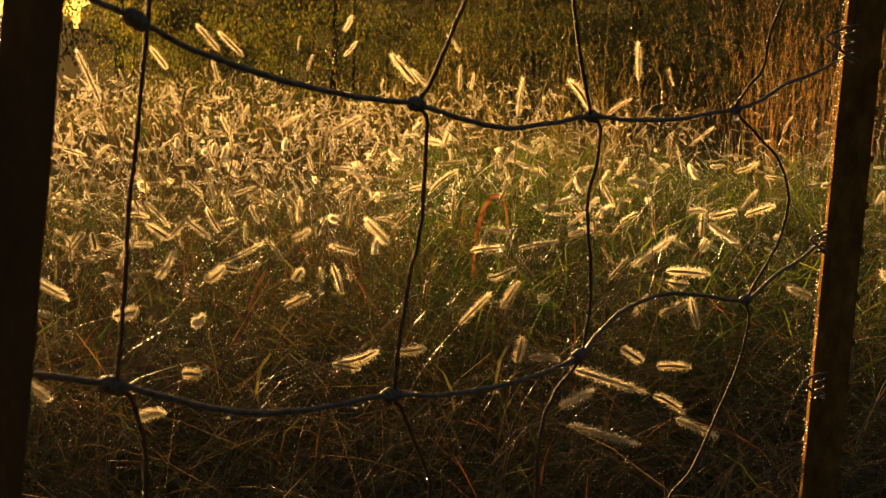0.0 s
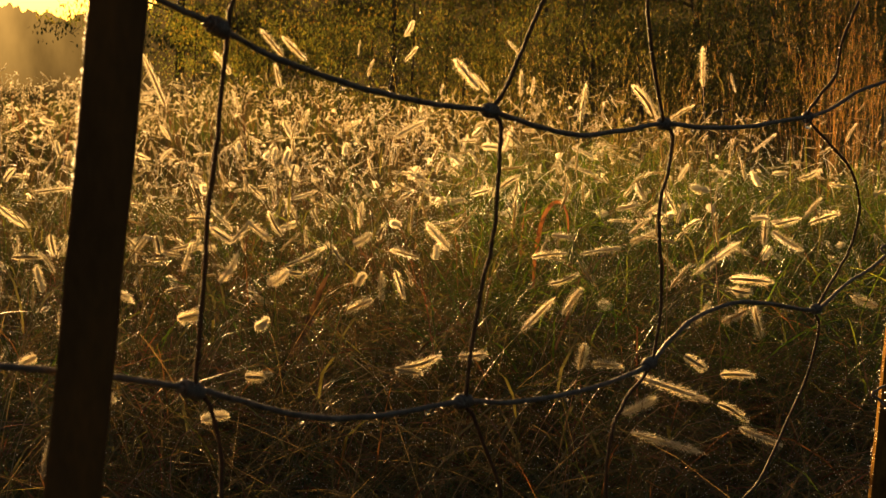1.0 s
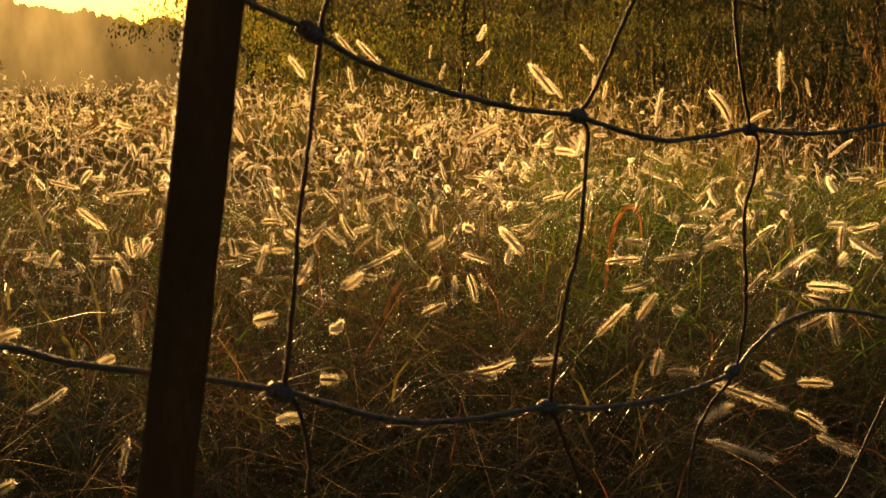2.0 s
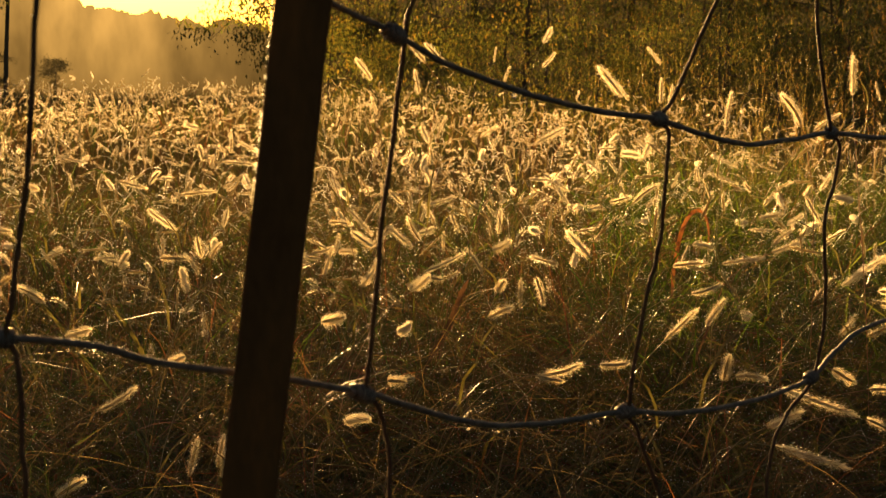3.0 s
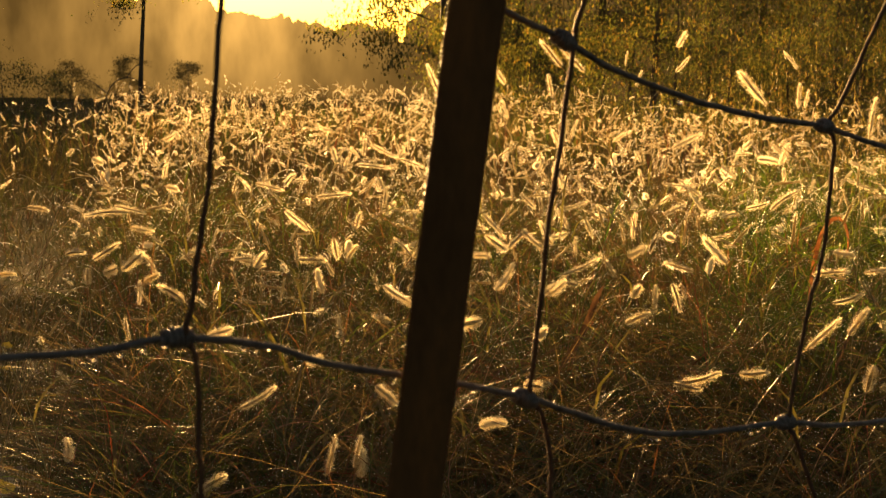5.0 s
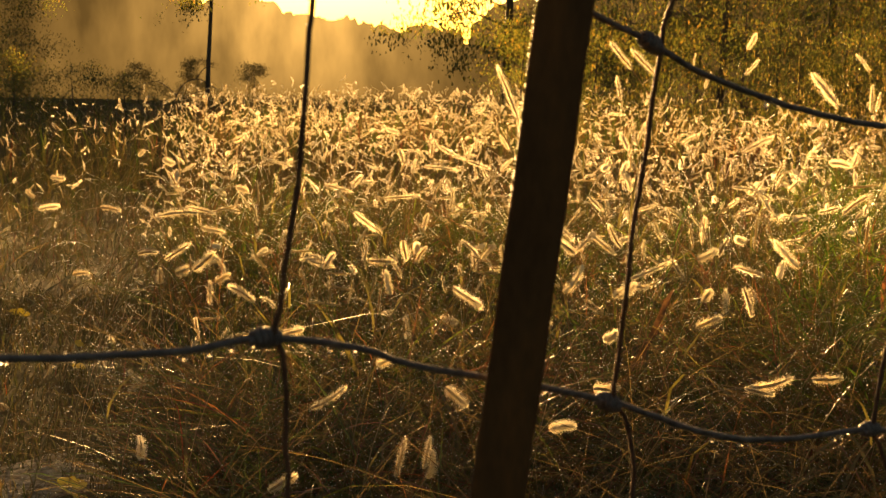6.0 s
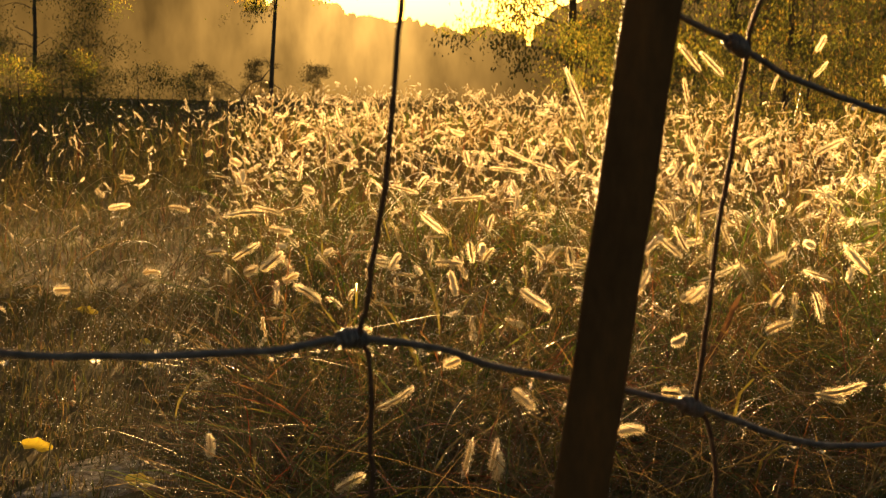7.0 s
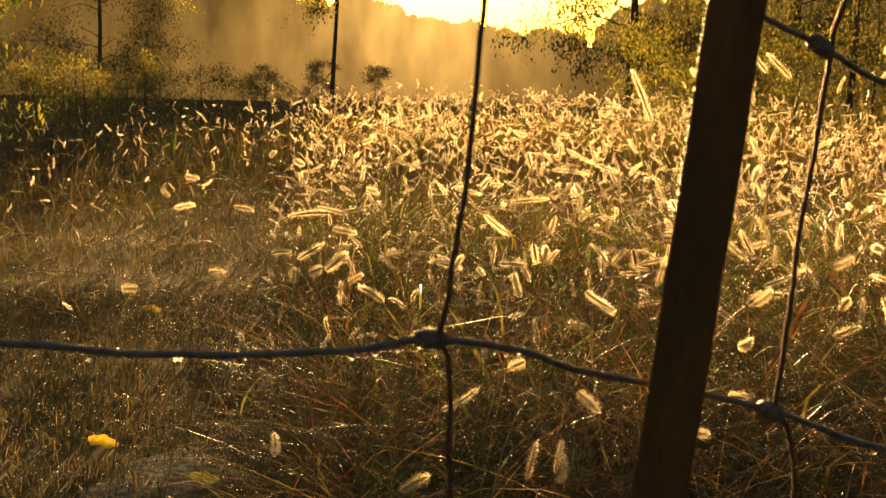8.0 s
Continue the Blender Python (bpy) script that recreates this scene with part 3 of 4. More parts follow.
HEADS_G = [
    (-1.35, 4.55, 0.67, 2, 0.111),
    (-0.68, 4.62, 0.64, -53, 0.045),
    (-1.22, 4.63, 0.69, -18, 0.078),
    (0.94, 4.68, 0.63, 10, 0.074),
    (-0.32, 4.70, 0.65, -34, 0.099),
    (-0.37, 4.73, 0.63, -5, 0.102),
    (-0.72, 4.78, 0.66, -68, 0.074),
    (0.05, 4.79, 0.88, 89, 0.080),
    (0.21, 4.81, 0.66, -24, 0.102),
    (-0.75, 4.83, 0.90, 101, 0.080),
    (-1.38, 4.84, 0.73, -34, 0.113),
    (-2.17, 4.90, 0.72, 8, 0.046),
    (-1.43, 4.93, 0.68, 81, 0.061),
    (-0.19, 5.01, 0.68, -39, 0.062),
    (-2.06, 5.04, 0.75, -29, 0.065),
    (-1.30, 5.06, 0.70, 79, 0.052),
    (-0.13, 5.09, 0.69, -47, 0.073),
    (-1.20, 5.16, 0.71, 121, 0.060),
]
HEADS_H = [
    (0.24, 5.19, 0.70, -24, 0.099),
    (-1.64, 5.24, 0.76, -173, 0.049),
    (-0.17, 5.24, 0.63, 68, 0.110),
    (0.91, 5.38, 0.68, 39, 0.107),
    (-1.32, 5.41, 0.79, -158, 0.058),
    (-0.96, 5.42, 0.71, -20, 0.049),
    (1.40, 5.45, 0.71, 41, 0.042),
    (-0.02, 5.47, 0.74, -45, 0.075),
    (0.06, 5.63, 1.02, 119, 0.080),
    (-0.39, 5.66, 1.10, 55, 0.080),
    (-0.84, 6.02, 0.73, 69, 0.080),
    (-0.42, 6.09, 1.01, 43, 0.080),
    (-1.12, 6.10, 0.80, 102, 0.080),
    (1.43, 6.13, 0.70, 73, 0.080),
    (0.98, 6.38, 0.98, -81, 0.080),
    (0.12, 6.64, 0.87, 75, 0.080),
    (-1.07, 6.74, 0.83, -11, 0.080),
    (-0.66, 7.05, 0.95, 82, 0.080),
]
HEADS_I = [
    (-4.29, 8.16, 0.74, 119, 0.080),
    (-0.83, 8.27, 1.07, 90, 0.080),
    (-4.85, 8.58, 0.66, 118, 0.080),
    (-4.57, 8.97, 0.63, 35, 0.080),
    (-4.68, 9.53, 0.78, 30, 0.080),
    (2.31, 9.63, 0.76, 53, 0.080),
    (-5.09, 10.04, 0.75, 76, 0.071),
    (-5.10, 10.05, 0.84, 87, 0.077),
    (-4.08, 10.32, 0.63, 100, 0.074),
]
HEADS = HEADS_A + HEADS_B + HEADS_C + HEADS_D + HEADS_E + HEADS_F + HEADS_G + HEADS_H + HEADS_I

SPIKES = []
for n, (bow, count) in enumerate(((0.02, 1500), (0.10, 1550), (0.22, 1550), (0.05, 1450), (-0.16, 1500))):
    v, f, which = seed_head(count, 40 + n, bow)
    SPIKES.append(mesh_from("seed_head", v, f, [SEED, BRISTLE], which, smooth=True))

LEAVES = []
for n in range(4):
    g = np.random.default_rng(60 + n)
    v, f, _ = blades(np.zeros((1, 3)), np.array((0.17 + 0.03 * n,)), np.array((0.9 + 0.3 * n,)), np.array((0.006,)), np.array((0.0,)), 0.6)
    LEAVES.append(mesh_from("leaf", v, f, [GRASS], smooth=True))


def build_foxtail(base, way, long, seed):
    """A rooted stem that arches into a bristly head, with two or three leaf blades."""
    g = np.random.default_rng(seed)
    base, way = np.array(base, float), np.array(way, float) / np.linalg.norm(way)
    high = max(base[2], 0.06)
    back = -way[:2] * high * 0.5 + g.normal(0, 0.05, 2)
    root = np.array((base[0] + back[0], base[1] + back[1], 0.0))
    root[2] = float(ground_z(root[0], root[1])) - 0.01
    plant = new("foxtail")
    plant.location = root
    stance = "upright" if way[2] > 0.75 else "leaning" if way[2] > 0.25 else "nodding" if way[2] > -0.2 else "drooping"
    size = "long" if long > 0.085 else "short" if long < 0.055 else "bristly"
    tagged(plant, f"{stance} {size} pale foxtail grass head on a thin stem", "foxtail grass", group="foxtails in the meadow")
    b = base - root
    k = 0.42 * np.linalg.norm(b)
    p1 = np.array((0.15 * b[0], 0.15 * b[1], 0.55 * b[2]))
    p2 = b - way * min(k, 0.16)
    s = np.linspace(0, 1, 9)[:, None]
    line = (1 - s) ** 3 * 0 + 3 * (1 - s) ** 2 * s * p1 + 3 * (1 - s) * s * s * p2 + s ** 3 * b
    line = np.concatenate([line, [b + way * long * 0.05]])
    stem = part("stem", tube("stem", line, np.linspace(0.0012, 0.0006, 10), STEM, 5), plant)
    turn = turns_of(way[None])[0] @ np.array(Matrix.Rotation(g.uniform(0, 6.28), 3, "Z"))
    m = Matrix.Translation(b) @ Matrix(turn.tolist()).to_4x4() @ Matrix.Diagonal((*[g.uniform(0.078, 0.104)] * 2, long, 1))
    part("seed_head", SPIKES[int(g.integers(len(SPIKES)))], plant, m=m)
    for i in range((2 + int(g.integers(2))) if trail(root[0], root[1]) < 0.5 else 0):
        at = line[1 + 2 * i]
        part("leaf", LEAVES[int(g.integers(len(LEAVES)))], stem, m=Matrix.Translation(at) @ Matrix.Rotation(g.uniform(0, 6.28), 4, "Z") @ Matrix.Diagonal((1, 1, g.uniform(0.5, 1.0), 1)))
    return plant


n = 0
for x, y, z, angle, long in HEADS:
    side = np.array((y, -x, 0.0)) / math.hypot(x, y)
    g = np.random.default_rng(100 + n)
    away = np.array((x, y, 0.0)) / math.hypot(x, y)
    way = math.cos(radians(angle)) * side + math.sin(radians(angle)) * np.array((0, 0, 1.0)) + g.normal(0, 0.25) * away
    build_foxtail((x, y, max(z, 0.07)), way, long, 100 + n)
    n += 1

# more of them between, standing as thickly as in the rest of the meadow
spots = scatter(900, -18, 34, 3.2, 6.6, 0.9)
spots = spots[(trail(spots[:, 0], spots[:, 1]) < 0.5)]
for x, y in spots[: 290 - n]:
    g = np.random.default_rng(1000 + n)
    h = float(grass_height(x, y)) * g.uniform(0.75, 1.2)
    a, e = g.uniform(0, 6.28), g.uniform(-0.2, 1.35)
    build_foxtail((x, y, h), (math.cos(a) * math.cos(e), math.sin(a) * math.cos(e), math.sin(e)), g.uniform(0.055, 0.085), 1000 + n)
    n += 1


# ---- the meadow beyond single plants ----
def build_far_foxtails():
    """Foxtail heads and stems by the thousand, out to the wood's edge."""
    xy = np.concatenate([scatter(1800, -20, 40, 5.0, 9.0, 0.8), scatter(3000, -20, 40, 7.5, 14.0, 0.9), scatter(420, -18, 30, 3.4, 5.5), scatter(1900, 6, 32, 13.0, 34.0, 1.2)])
    keep = rng.uniform(0, 1, len(xy)) > np.interp(np.hypot(xy[:, 0], xy[:, 1]), (8, 11), (0.92, 0.74)) * trail(xy[:, 0], xy[:, 1])
    az = np.degrees(np.arctan2(-xy[:, 0], xy[:, 1]))
    keep &= rng.uniform(0, 1, len(xy)) < np.interp(az, (-20, -8, -2, 6, 40), (0.16, 0.28, 0.6, 1.0, 1.0))
    xy = xy[keep]
    n = len(xy)
    h = grass_height(xy[:, 0], xy[:, 1]) * rng.uniform(0.75, 1.22, n)
    a, e = rng.uniform(0, 6.28, n), rng.uniform(-0.1, 1.45, n)
    way = np.stack([np.cos(a) * np.cos(e), np.sin(a) * np.cos(e), np.sin(e)], -1)
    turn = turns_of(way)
    long = rng.uniform(0.05, 0.09, n)
    base = np.concatenate([xy, h[:, None]], 1)
    kinds = [seed_head(115, 300 + k, bow, 5, 5, 0.0011, 0.14, 0.042) for k, bow in enumerate((0.02, 0.10, 0.18))]
    vs, fs, mi, off = [], [], [], 0
    pick = rng.integers(0, 3, n)
    for k, (v, f, which) in enumerate(kinds):
        ids = np.where(pick == k)[0]
        scale = np.stack([np.maximum(long[ids], 0.065), np.maximum(long[ids], 0.065), long[ids]], -1)
        w = np.einsum("nij,nvj->nvi", turn[ids], v[None] * scale[:, None]) + base[ids][:, None]
        vs.append(w.reshape(-1, 3))
        fs.append((f[None] + off + len(v) * np.arange(len(ids))[:, None, None]).reshape(-1, 3))
        mi.append(np.tile(which, len(ids)))
        off += len(v) * len(ids)
    # thin stems as narrow three-sided reeds
    root = np.concatenate([xy - way[:, :2] * 0.12 + rng.normal(0, 0.03, (n, 2)), np.zeros((n, 1))], 1)
    ringv = []
    for s, r in ((0.0, 0.0011), (0.6, 0.0009), (1.0, 0.0006)):
        mid = root + (base - root) * np.array((s ** 1.8, s ** 1.8, s))
        for k in range(3):
            an = 2.094 * k
            ringv.append(mid + r * np.array((math.cos(an), math.sin(an), 0)))
    sv = np.stack(ringv, 1)
    sf = []
    for i in (0, 3):
        for k in range(3):
            p, q = i + k, i + (k + 1) % 3
            sf += [(p, q, q + 3), (p, q + 3, p + 3)]
    sf = np.array(sf)
    vs.append(sv.reshape(-1, 3))
    fs.append((sf[None] + off + 9 * np.arange(n)[:, None, None]).reshape(-1, 3))
    mi.append(np.full(len(sf) * n, 2))
    ob = new("foxtail_meadow", mesh_from("foxtail_meadow", np.concatenate(vs), np.concatenate(fs), [SEED, BRISTLE, STRAW], np.concatenate(mi), smooth=True))
    tagged(ob, "dense meadow of backlit bristly foxtail heads", "foxtail grass", kind="stuff")


build_far_foxtails()

DEW_AT = []


def bare(x, y):
    """1 on the sandy spot and under the fallen leaves before it."""
    return ((np.hypot((x + 1.78) / 1.1, (y - 2.86) / 1.9) < 0.05) | (np.hypot(x + 1.64, y - 2.76) < 0.07) | (np.hypot(x + 2.03, y - 2.96) < 0.08)).astype(float)


def build_grass(name, label, xy, mat, tall, lean, width, dew=0.0, bend=1.0):
    k = trail(xy[:, 0], xy[:, 1])
    k = np.maximum(k, 4 * bare(xy[:, 0], xy[:, 1]))
    xy = xy[rng.uniform(0, 1, len(xy)) > (0.75 * k if mat is not WEED else 1.0 - k)]
    n = len(xy)
    h = grass_height(xy[:, 0], xy[:, 1]) * rng.uniform(*tall, n) + 0.02
    roots = np.concatenate([xy, (ground_z(xy[:, 0], xy[:, 1]) - 0.005)[:, None]], 1)
    v, f, mid = blades(roots, h, rng.uniform(*lean, n), rng.uniform(*width, n), rng.uniform(0, 6.28, n), bend)
    tagged(new(name, mesh_from(name, v, f, [mat], smooth=True)), label, "grass", kind="stuff")
    if dew:
        ids = np.where(rng.uniform(0, 1, n) < dew)[0]
        for i in ids:
            for _ in range(int(rng.integers(1, 6))):
                s = rng.uniform(1.4, 4.0)
                j = int(min(3, s))
                DEW_AT.append(mid[i, j] + (mid[i, j + 1] - mid[i, j]) * (s - j))


def lodged(roots, long, rise, droop, width, az):
    """Thin stems and blades that lean or lie over in a tangle, nearly straight, sagging towards their tips."""
    n, k = len(roots), 6
    mid = [roots]
    for i in range(k - 1):
        e = rise - droop * (i / (k - 2)) ** 1.3
        mid.append(mid[-1] + (long / (k - 1))[:, None] * np.stack([np.cos(az) * np.cos(e), np.sin(az) * np.cos(e), np.sin(e)], -1))
    mid = np.stack(mid, 1)
    mid[..., 2] = np.maximum(mid[..., 2], 0.012)
    roll = rng.normal(0, 0.7, n)
    side = np.stack([-np.sin(az) * np.cos(roll), np.cos(az) * np.cos(roll), np.sin(roll)], -1)
    w = width[:, None] * np.array((0.6, 1.0, 1.0, 0.8, 0.5))[None]
    v = np.concatenate([mid[:, :5] - side[:, None] * w[..., None] / 2, mid[:, :5] + side[:, None] * w[..., None] / 2, mid[:, 5:]], 1)
    f = []
    for i in range(4):
        f += [(i, i + 5, i + 6), (i, i + 6, i + 1)]
    f.append((4, 9, 10))
    return v.reshape(-1, 3), (np.array(f)[None] + 11 * np.arange(n)[:, None, None]).reshape(-1, 3), mid


def build_tangle(name, label, xy, mat, long, rise, droop, width, perch, strung=0.0, trodden=False):
    """A tangle of lodged stems at all heights of the sward; some of them carry a string of dew."""
    k = trail(xy[:, 0], xy[:, 1])
    xy = xy[rng.uniform(0, 1, len(xy)) > (1 - k if trodden else 1.5 * k)]
    n = len(xy)
    z = grass_height(xy[:, 0], xy[:, 1]) * rng.uniform(*perch, n)
    d = rng.normal(0.0, 1.5, n)
    v, f, mid = lodged(np.concatenate([xy, z[:, None]], 1), rng.uniform(*long, n), np.radians(rng.uniform(*rise, n)), np.radians(rng.uniform(*droop, n)), rng.uniform(*width, n), d + math.pi * (rng.uniform(0, 1, n) < 0.5))
    tagged(new(name, mesh_from(name, v, f, [mat], smooth=True)), label, "grass", kind="stuff")
    for i in np.where(rng.uniform(0, 1, n) < strung)[0]:
        for q in np.arange(rng.uniform(0.6, 2.0), 4.9, rng.uniform(0.16, 0.4)):
            j = int(q)
            STRUNG_AT.append(mid[i, j] + (mid[i, j + 1] - mid[i, j]) * (q - j))


STRUNG_AT = []
build_grass("meadow_grass", "green and brown meadow grass with dew", scatter(13000, -22, 38, 1.9, 4.2, 0.8), GRASS, (0.4, 0.95), (0.5, 1.8), (0.0014, 0.0036), 0.4)
build_grass("meadow_grass", "green and straw-coloured tall meadow grass", scatter(14000, -22, 42, 4.0, 8.0, 0.9), GRASS, (0.45, 1.0), (0.3, 1.8), (0.0018, 0.004), 0.5)
build_grass("meadow_grass", "pale tall grass at the wood's edge", scatter(17000, -24, 44, 7.5, 15.0, 0.9), GRASS, (0.4, 0.85), (0.3, 1.5), (0.0025, 0.005))
build_tangle("lodged_grass", "matted brown and green grass lodged near the fence", scatter(14000, -22, 36, 1.8, 3.6, 0.8), GRASS, (0.14, 0.42), (-5, 62), (10, 70), (0.0012, 0.0034), (0.0, 0.62), 0.05)
build_tangle("lodged_grass", "criss-crossing grass blades among the foxtails", scatter(8500, -22, 36, 3.4, 7.0, 0.9), GRASS, (0.16, 0.42), (10, 75), (10, 80), (0.0014, 0.0036), (0.1, 0.62), 0.12)
build_tangle("lodged_straw", "thin dry stems lying crosswise with strings of dew", scatter(5200, -20, 34, 1.9, 3.6, 0.8), STRAW, (0.2, 0.55), (0, 55), (5, 60), (0.0008, 0.0016), (0.1, 0.85), 0.10)
build_tangle("red_grass", "rusty red grass blades in the tangle", scatter(1300, -18, 32, 2.1, 5.5, 0.9), RED_LEAF, (0.12, 0.34), (15, 75), (10, 70), (0.0018, 0.0042), (0.1, 0.7), 0.05)
build_grass("lush_grass", "fresh green grass blades among the foxtails", np.concatenate([scatter(5200, -18, 1, 3.2, 8.5, 0.9), scatter(500, 2, 26, 3.2, 7.0, 0.9)]), LUSH, (0.5, 1.05), (0.5, 1.8), (0.002, 0.0048), 0.4)
build_tangle("lush_grass", "fresh green blades leaning over in the meadow", np.concatenate([scatter(4800, -18, 2, 3.0, 8.0, 0.9), scatter(700, 2, 26, 3.0, 6.5, 0.9)]), LUSH, (0.16, 0.4), (15, 75), (15, 80), (0.002, 0.005), (0.2, 0.75), 0.10)
build_grass("lush_grass", "fresh green grass blades beside the trail", scatter(700, 14, 27, 2.6, 4.2, 0.9), LUSH, (0.5, 1.1), (0.5, 1.6), (0.0025, 0.0055), 0.3)
build_grass("dry_grass", "thin dry straw stems arching in the meadow", scatter(4200, -22, 38, 2.4, 8.0, 0.9), STRAW, (0.6, 1.15), (0.3, 1.4), (0.0008, 0.0015), 0.5)
build_tangle("fine_stems", "hair-fine seed stems beaded with dew", scatter(2600, -22, 34, 3.4, 8.5, 0.9), STRAW, (0.10, 0.30), (25, 85), (0, 60), (0.0007, 0.0014), (0.45, 0.95), 0.5)
build_grass("weeds", "dull brown weeds and grass in the shade", scatter(9000, 20, 46, 5.0, 16.0, 0.9), WEED, (0.25, 0.75), (0.9, 2.8), (0.002, 0.0045), 0.15)
build_tangle("lodged_weeds", "low matted weeds spread along the shaded trail", scatter(7500, 22, 46, 5.5, 17.0, 0.9), WEED, (0.12, 0.36), (5, 80), (10, 90), (0.002, 0.0045), (0.1, 0.75), 0.05, True)

near = scatter(18000, 22, 44, 2.6, 6.5, 0.9)
near = near[(trail(near[:, 0], near[:, 1]) > 0.3) & (bare(near[:, 0], near[:, 1]) < 0.5)]
n = len(near)
v, f, mid = blades(np.concatenate([near, (ground_z(near[:, 0], near[:, 1]) - 0.004)[:, None]], 1), rng.uniform(0.02, 0.075, n), rng.uniform(0.2, 1.6, n), rng.uniform(0.0015, 0.004, n), rng.uniform(0, 6.28, n))
tagged(new("short_grass", mesh_from("short_grass", v, f, [WEED], smooth=True)), "short trodden grass with dew on the trail", "grass", kind="stuff")
for i in rng.choice(n, 3000, replace=False):
    DEW_AT.append(mid[i, 3])


def build_dew():
    """Dew drops as small rounded beads."""
    v = np.array(((1, 0, 0), (-1, 0, 0), (0, 1, 0), (0, -1, 0), (0, 0, 1), (0, 0, -1)), float)
    f = np.array(((0, 2, 4), (2, 1, 4), (1, 3, 4), (3, 0, 4), (2, 0, 5), (1, 2, 5), (3, 1, 5), (0, 3, 5)))
    c = np.array(DEW_AT)
    c = np.concatenate([c[rng.choice(len(c), min(len(c), 40000), replace=False)], np.array(STRUNG_AT)])
    d = np.hypot(c[:, 0], c[:, 1])
    r = rng.uniform(0.0006, 0.0014, len(c)) * np.interp(d, (2, 3, 6), (0.85, 1.2, 1.9))
    vs = (v[None] * r[:, None, None] + c[:, None]).reshape(-1, 3)
    fs = (f[None] + len(v) * np.arange(len(c))[:, None, None]).reshape(-1, 3)
    tagged(new("dew", mesh_from("dew", vs, fs, [DEW], smooth=True)), "glittering dew drops on the grass", "dew", kind="stuff")


build_grass("meadow_grass", "pale misty grass across the far meadow", scatter(13000, 2, 36, 14.0, 70.0, 1.2), GRASS, (0.7, 1.1), (0.1, 0.9), (0.014, 0.028))
build_grass("meadow_grass", "pale misty grass before the wood", scatter(5000, -24, 46, 14.0, 24.0, 1.0), GRASS, (0.6, 1.0), (0.1, 0.9), (0.008, 0.014))


# ---- rust-coloured bunch grass ----
def build_bunch(name, place, radius, count, high, mat, label, drop=0.0, seed=0):
    """An upright clump of fine stems with wispy side tufts."""
    g = np.random.default_rng(seed)
    clump = new(name)
    clump.location = (*place, 0)
    tagged(clump, label, "bunch grass", group="bunch grasses")
    a, r = g.uniform(0, 6.28, count), radius * g.uniform(0, 1, count) ** 0.6
    roots = np.stack([r * np.cos(a), r * np.sin(a), -0.01 + 0 * r], -1)
    v, f, mid = blades(roots, high * g.uniform(0.6, 1.1, count), g.uniform(0.05, 0.36 + drop, count), g.uniform(0.0010, 0.0020, count), a + g.normal(0, 1.0, count), 0.9)
    part("stems", mesh_from("stems", v, f, [mat], smooth=True), clump)
    ids = g.integers(0, count, count * (18 if drop else 12))
    s = g.uniform(1.6, 3.95, len(ids))
    j = s.astype(int)
    at = mid[ids, j] + (mid[ids, j + 1] - mid[ids, j]) * (s - j)[:, None]
    for p in at[::5]:
        STRUNG_AT.append(p + np.array((*place, 0.0)))
    v, f, _ = blades(at, g.uniform(0.03, 0.09, len(ids)) * (1 - 1.6 * drop * g.uniform(0.5, 1, len(ids))), g.uniform(0.3, 1.2, len(ids)), g.uniform(0.0012, 0.003, len(ids)), g.uniform(0, 6.28, len(ids)))
    part("tufts", mesh_from("tufts", v, f, [mat], smooth=True), clump)
    return clump


for k, (az, d, rad, cnt, high) in enumerate(((-12.9, 8.2, 0.16, 58, 1.75), (-14.3, 8.6, 0.16, 48, 1.8), (-11.4, 8.8, 0.07, 14, 1.6), (-9.2, 9.2, 0.06, 10, 1.5), (-6.6, 9.6, 0.05, 9, 1.4), (-15.9, 8.4, 0.15, 36, 1.7), (-18.5, 8.8, 0.2, 50, 1.6))):
    build_bunch("rust_bunch_grass", (-math.sin(radians(az)) * d, math.cos(radians(az)) * d), rad, cnt, high, RUSTY_GRASS, "tall rust-orange bunch grass, dry and upright", 0.0, 500 + k)
for k, (az, d, high) in enumerate(((-3.3, 8.0, 1.45), (-1.6, 8.4, 1.3), (0.8, 9.0, 1.35), (-4.8, 7.8, 1.35), (3.4, 9.5, 1.25), (-7.5, 8.4, 1.3), (-5.9, 9.0, 1.4))):
    build_bunch("plume_grass", (-math.sin(radians(az)) * d, math.cos(radians(az)) * d), 0.24, 46, high, PLUME, "wispy golden plume grass with drooping tops", 0.55, 540 + k)
build_dew()


# ---- single coloured blades and leaves ----
def build_ribbon(name, pts, widths, mat, label, category):
    """A flat, slightly creased blade along a line."""
    line = smooth_line(pts, 6)
    tan = np.gradient(line, axis=0)
    side = np.cross(tan, (0.25, 0.97, 0.1))
    side /= np.linalg.norm(side, axis=1, keepdims=True)
    nor = np.cross(side, tan)
    nor /= np.linalg.norm(nor, axis=1, keepdims=True)
    w = np.interp(np.linspace(0, 1, len(line)), np.linspace(0, 1, len(widths)), widths)[:, None]
    v = np.concatenate([line - side * w, line + nor * w * 0.35, line + side * w])
    n = len(line)
    f = []
    for i in range(n - 1):
        for o in (0, n):
            f.append((i + o, i + 1 + o, i + 1 + o + n, i + o + n))
    root = line[0].copy()
    ob = new(name, mesh_from(name, v - root, f, [mat], smooth=True))
    ob.location = root
    return tagged(ob, label, category)


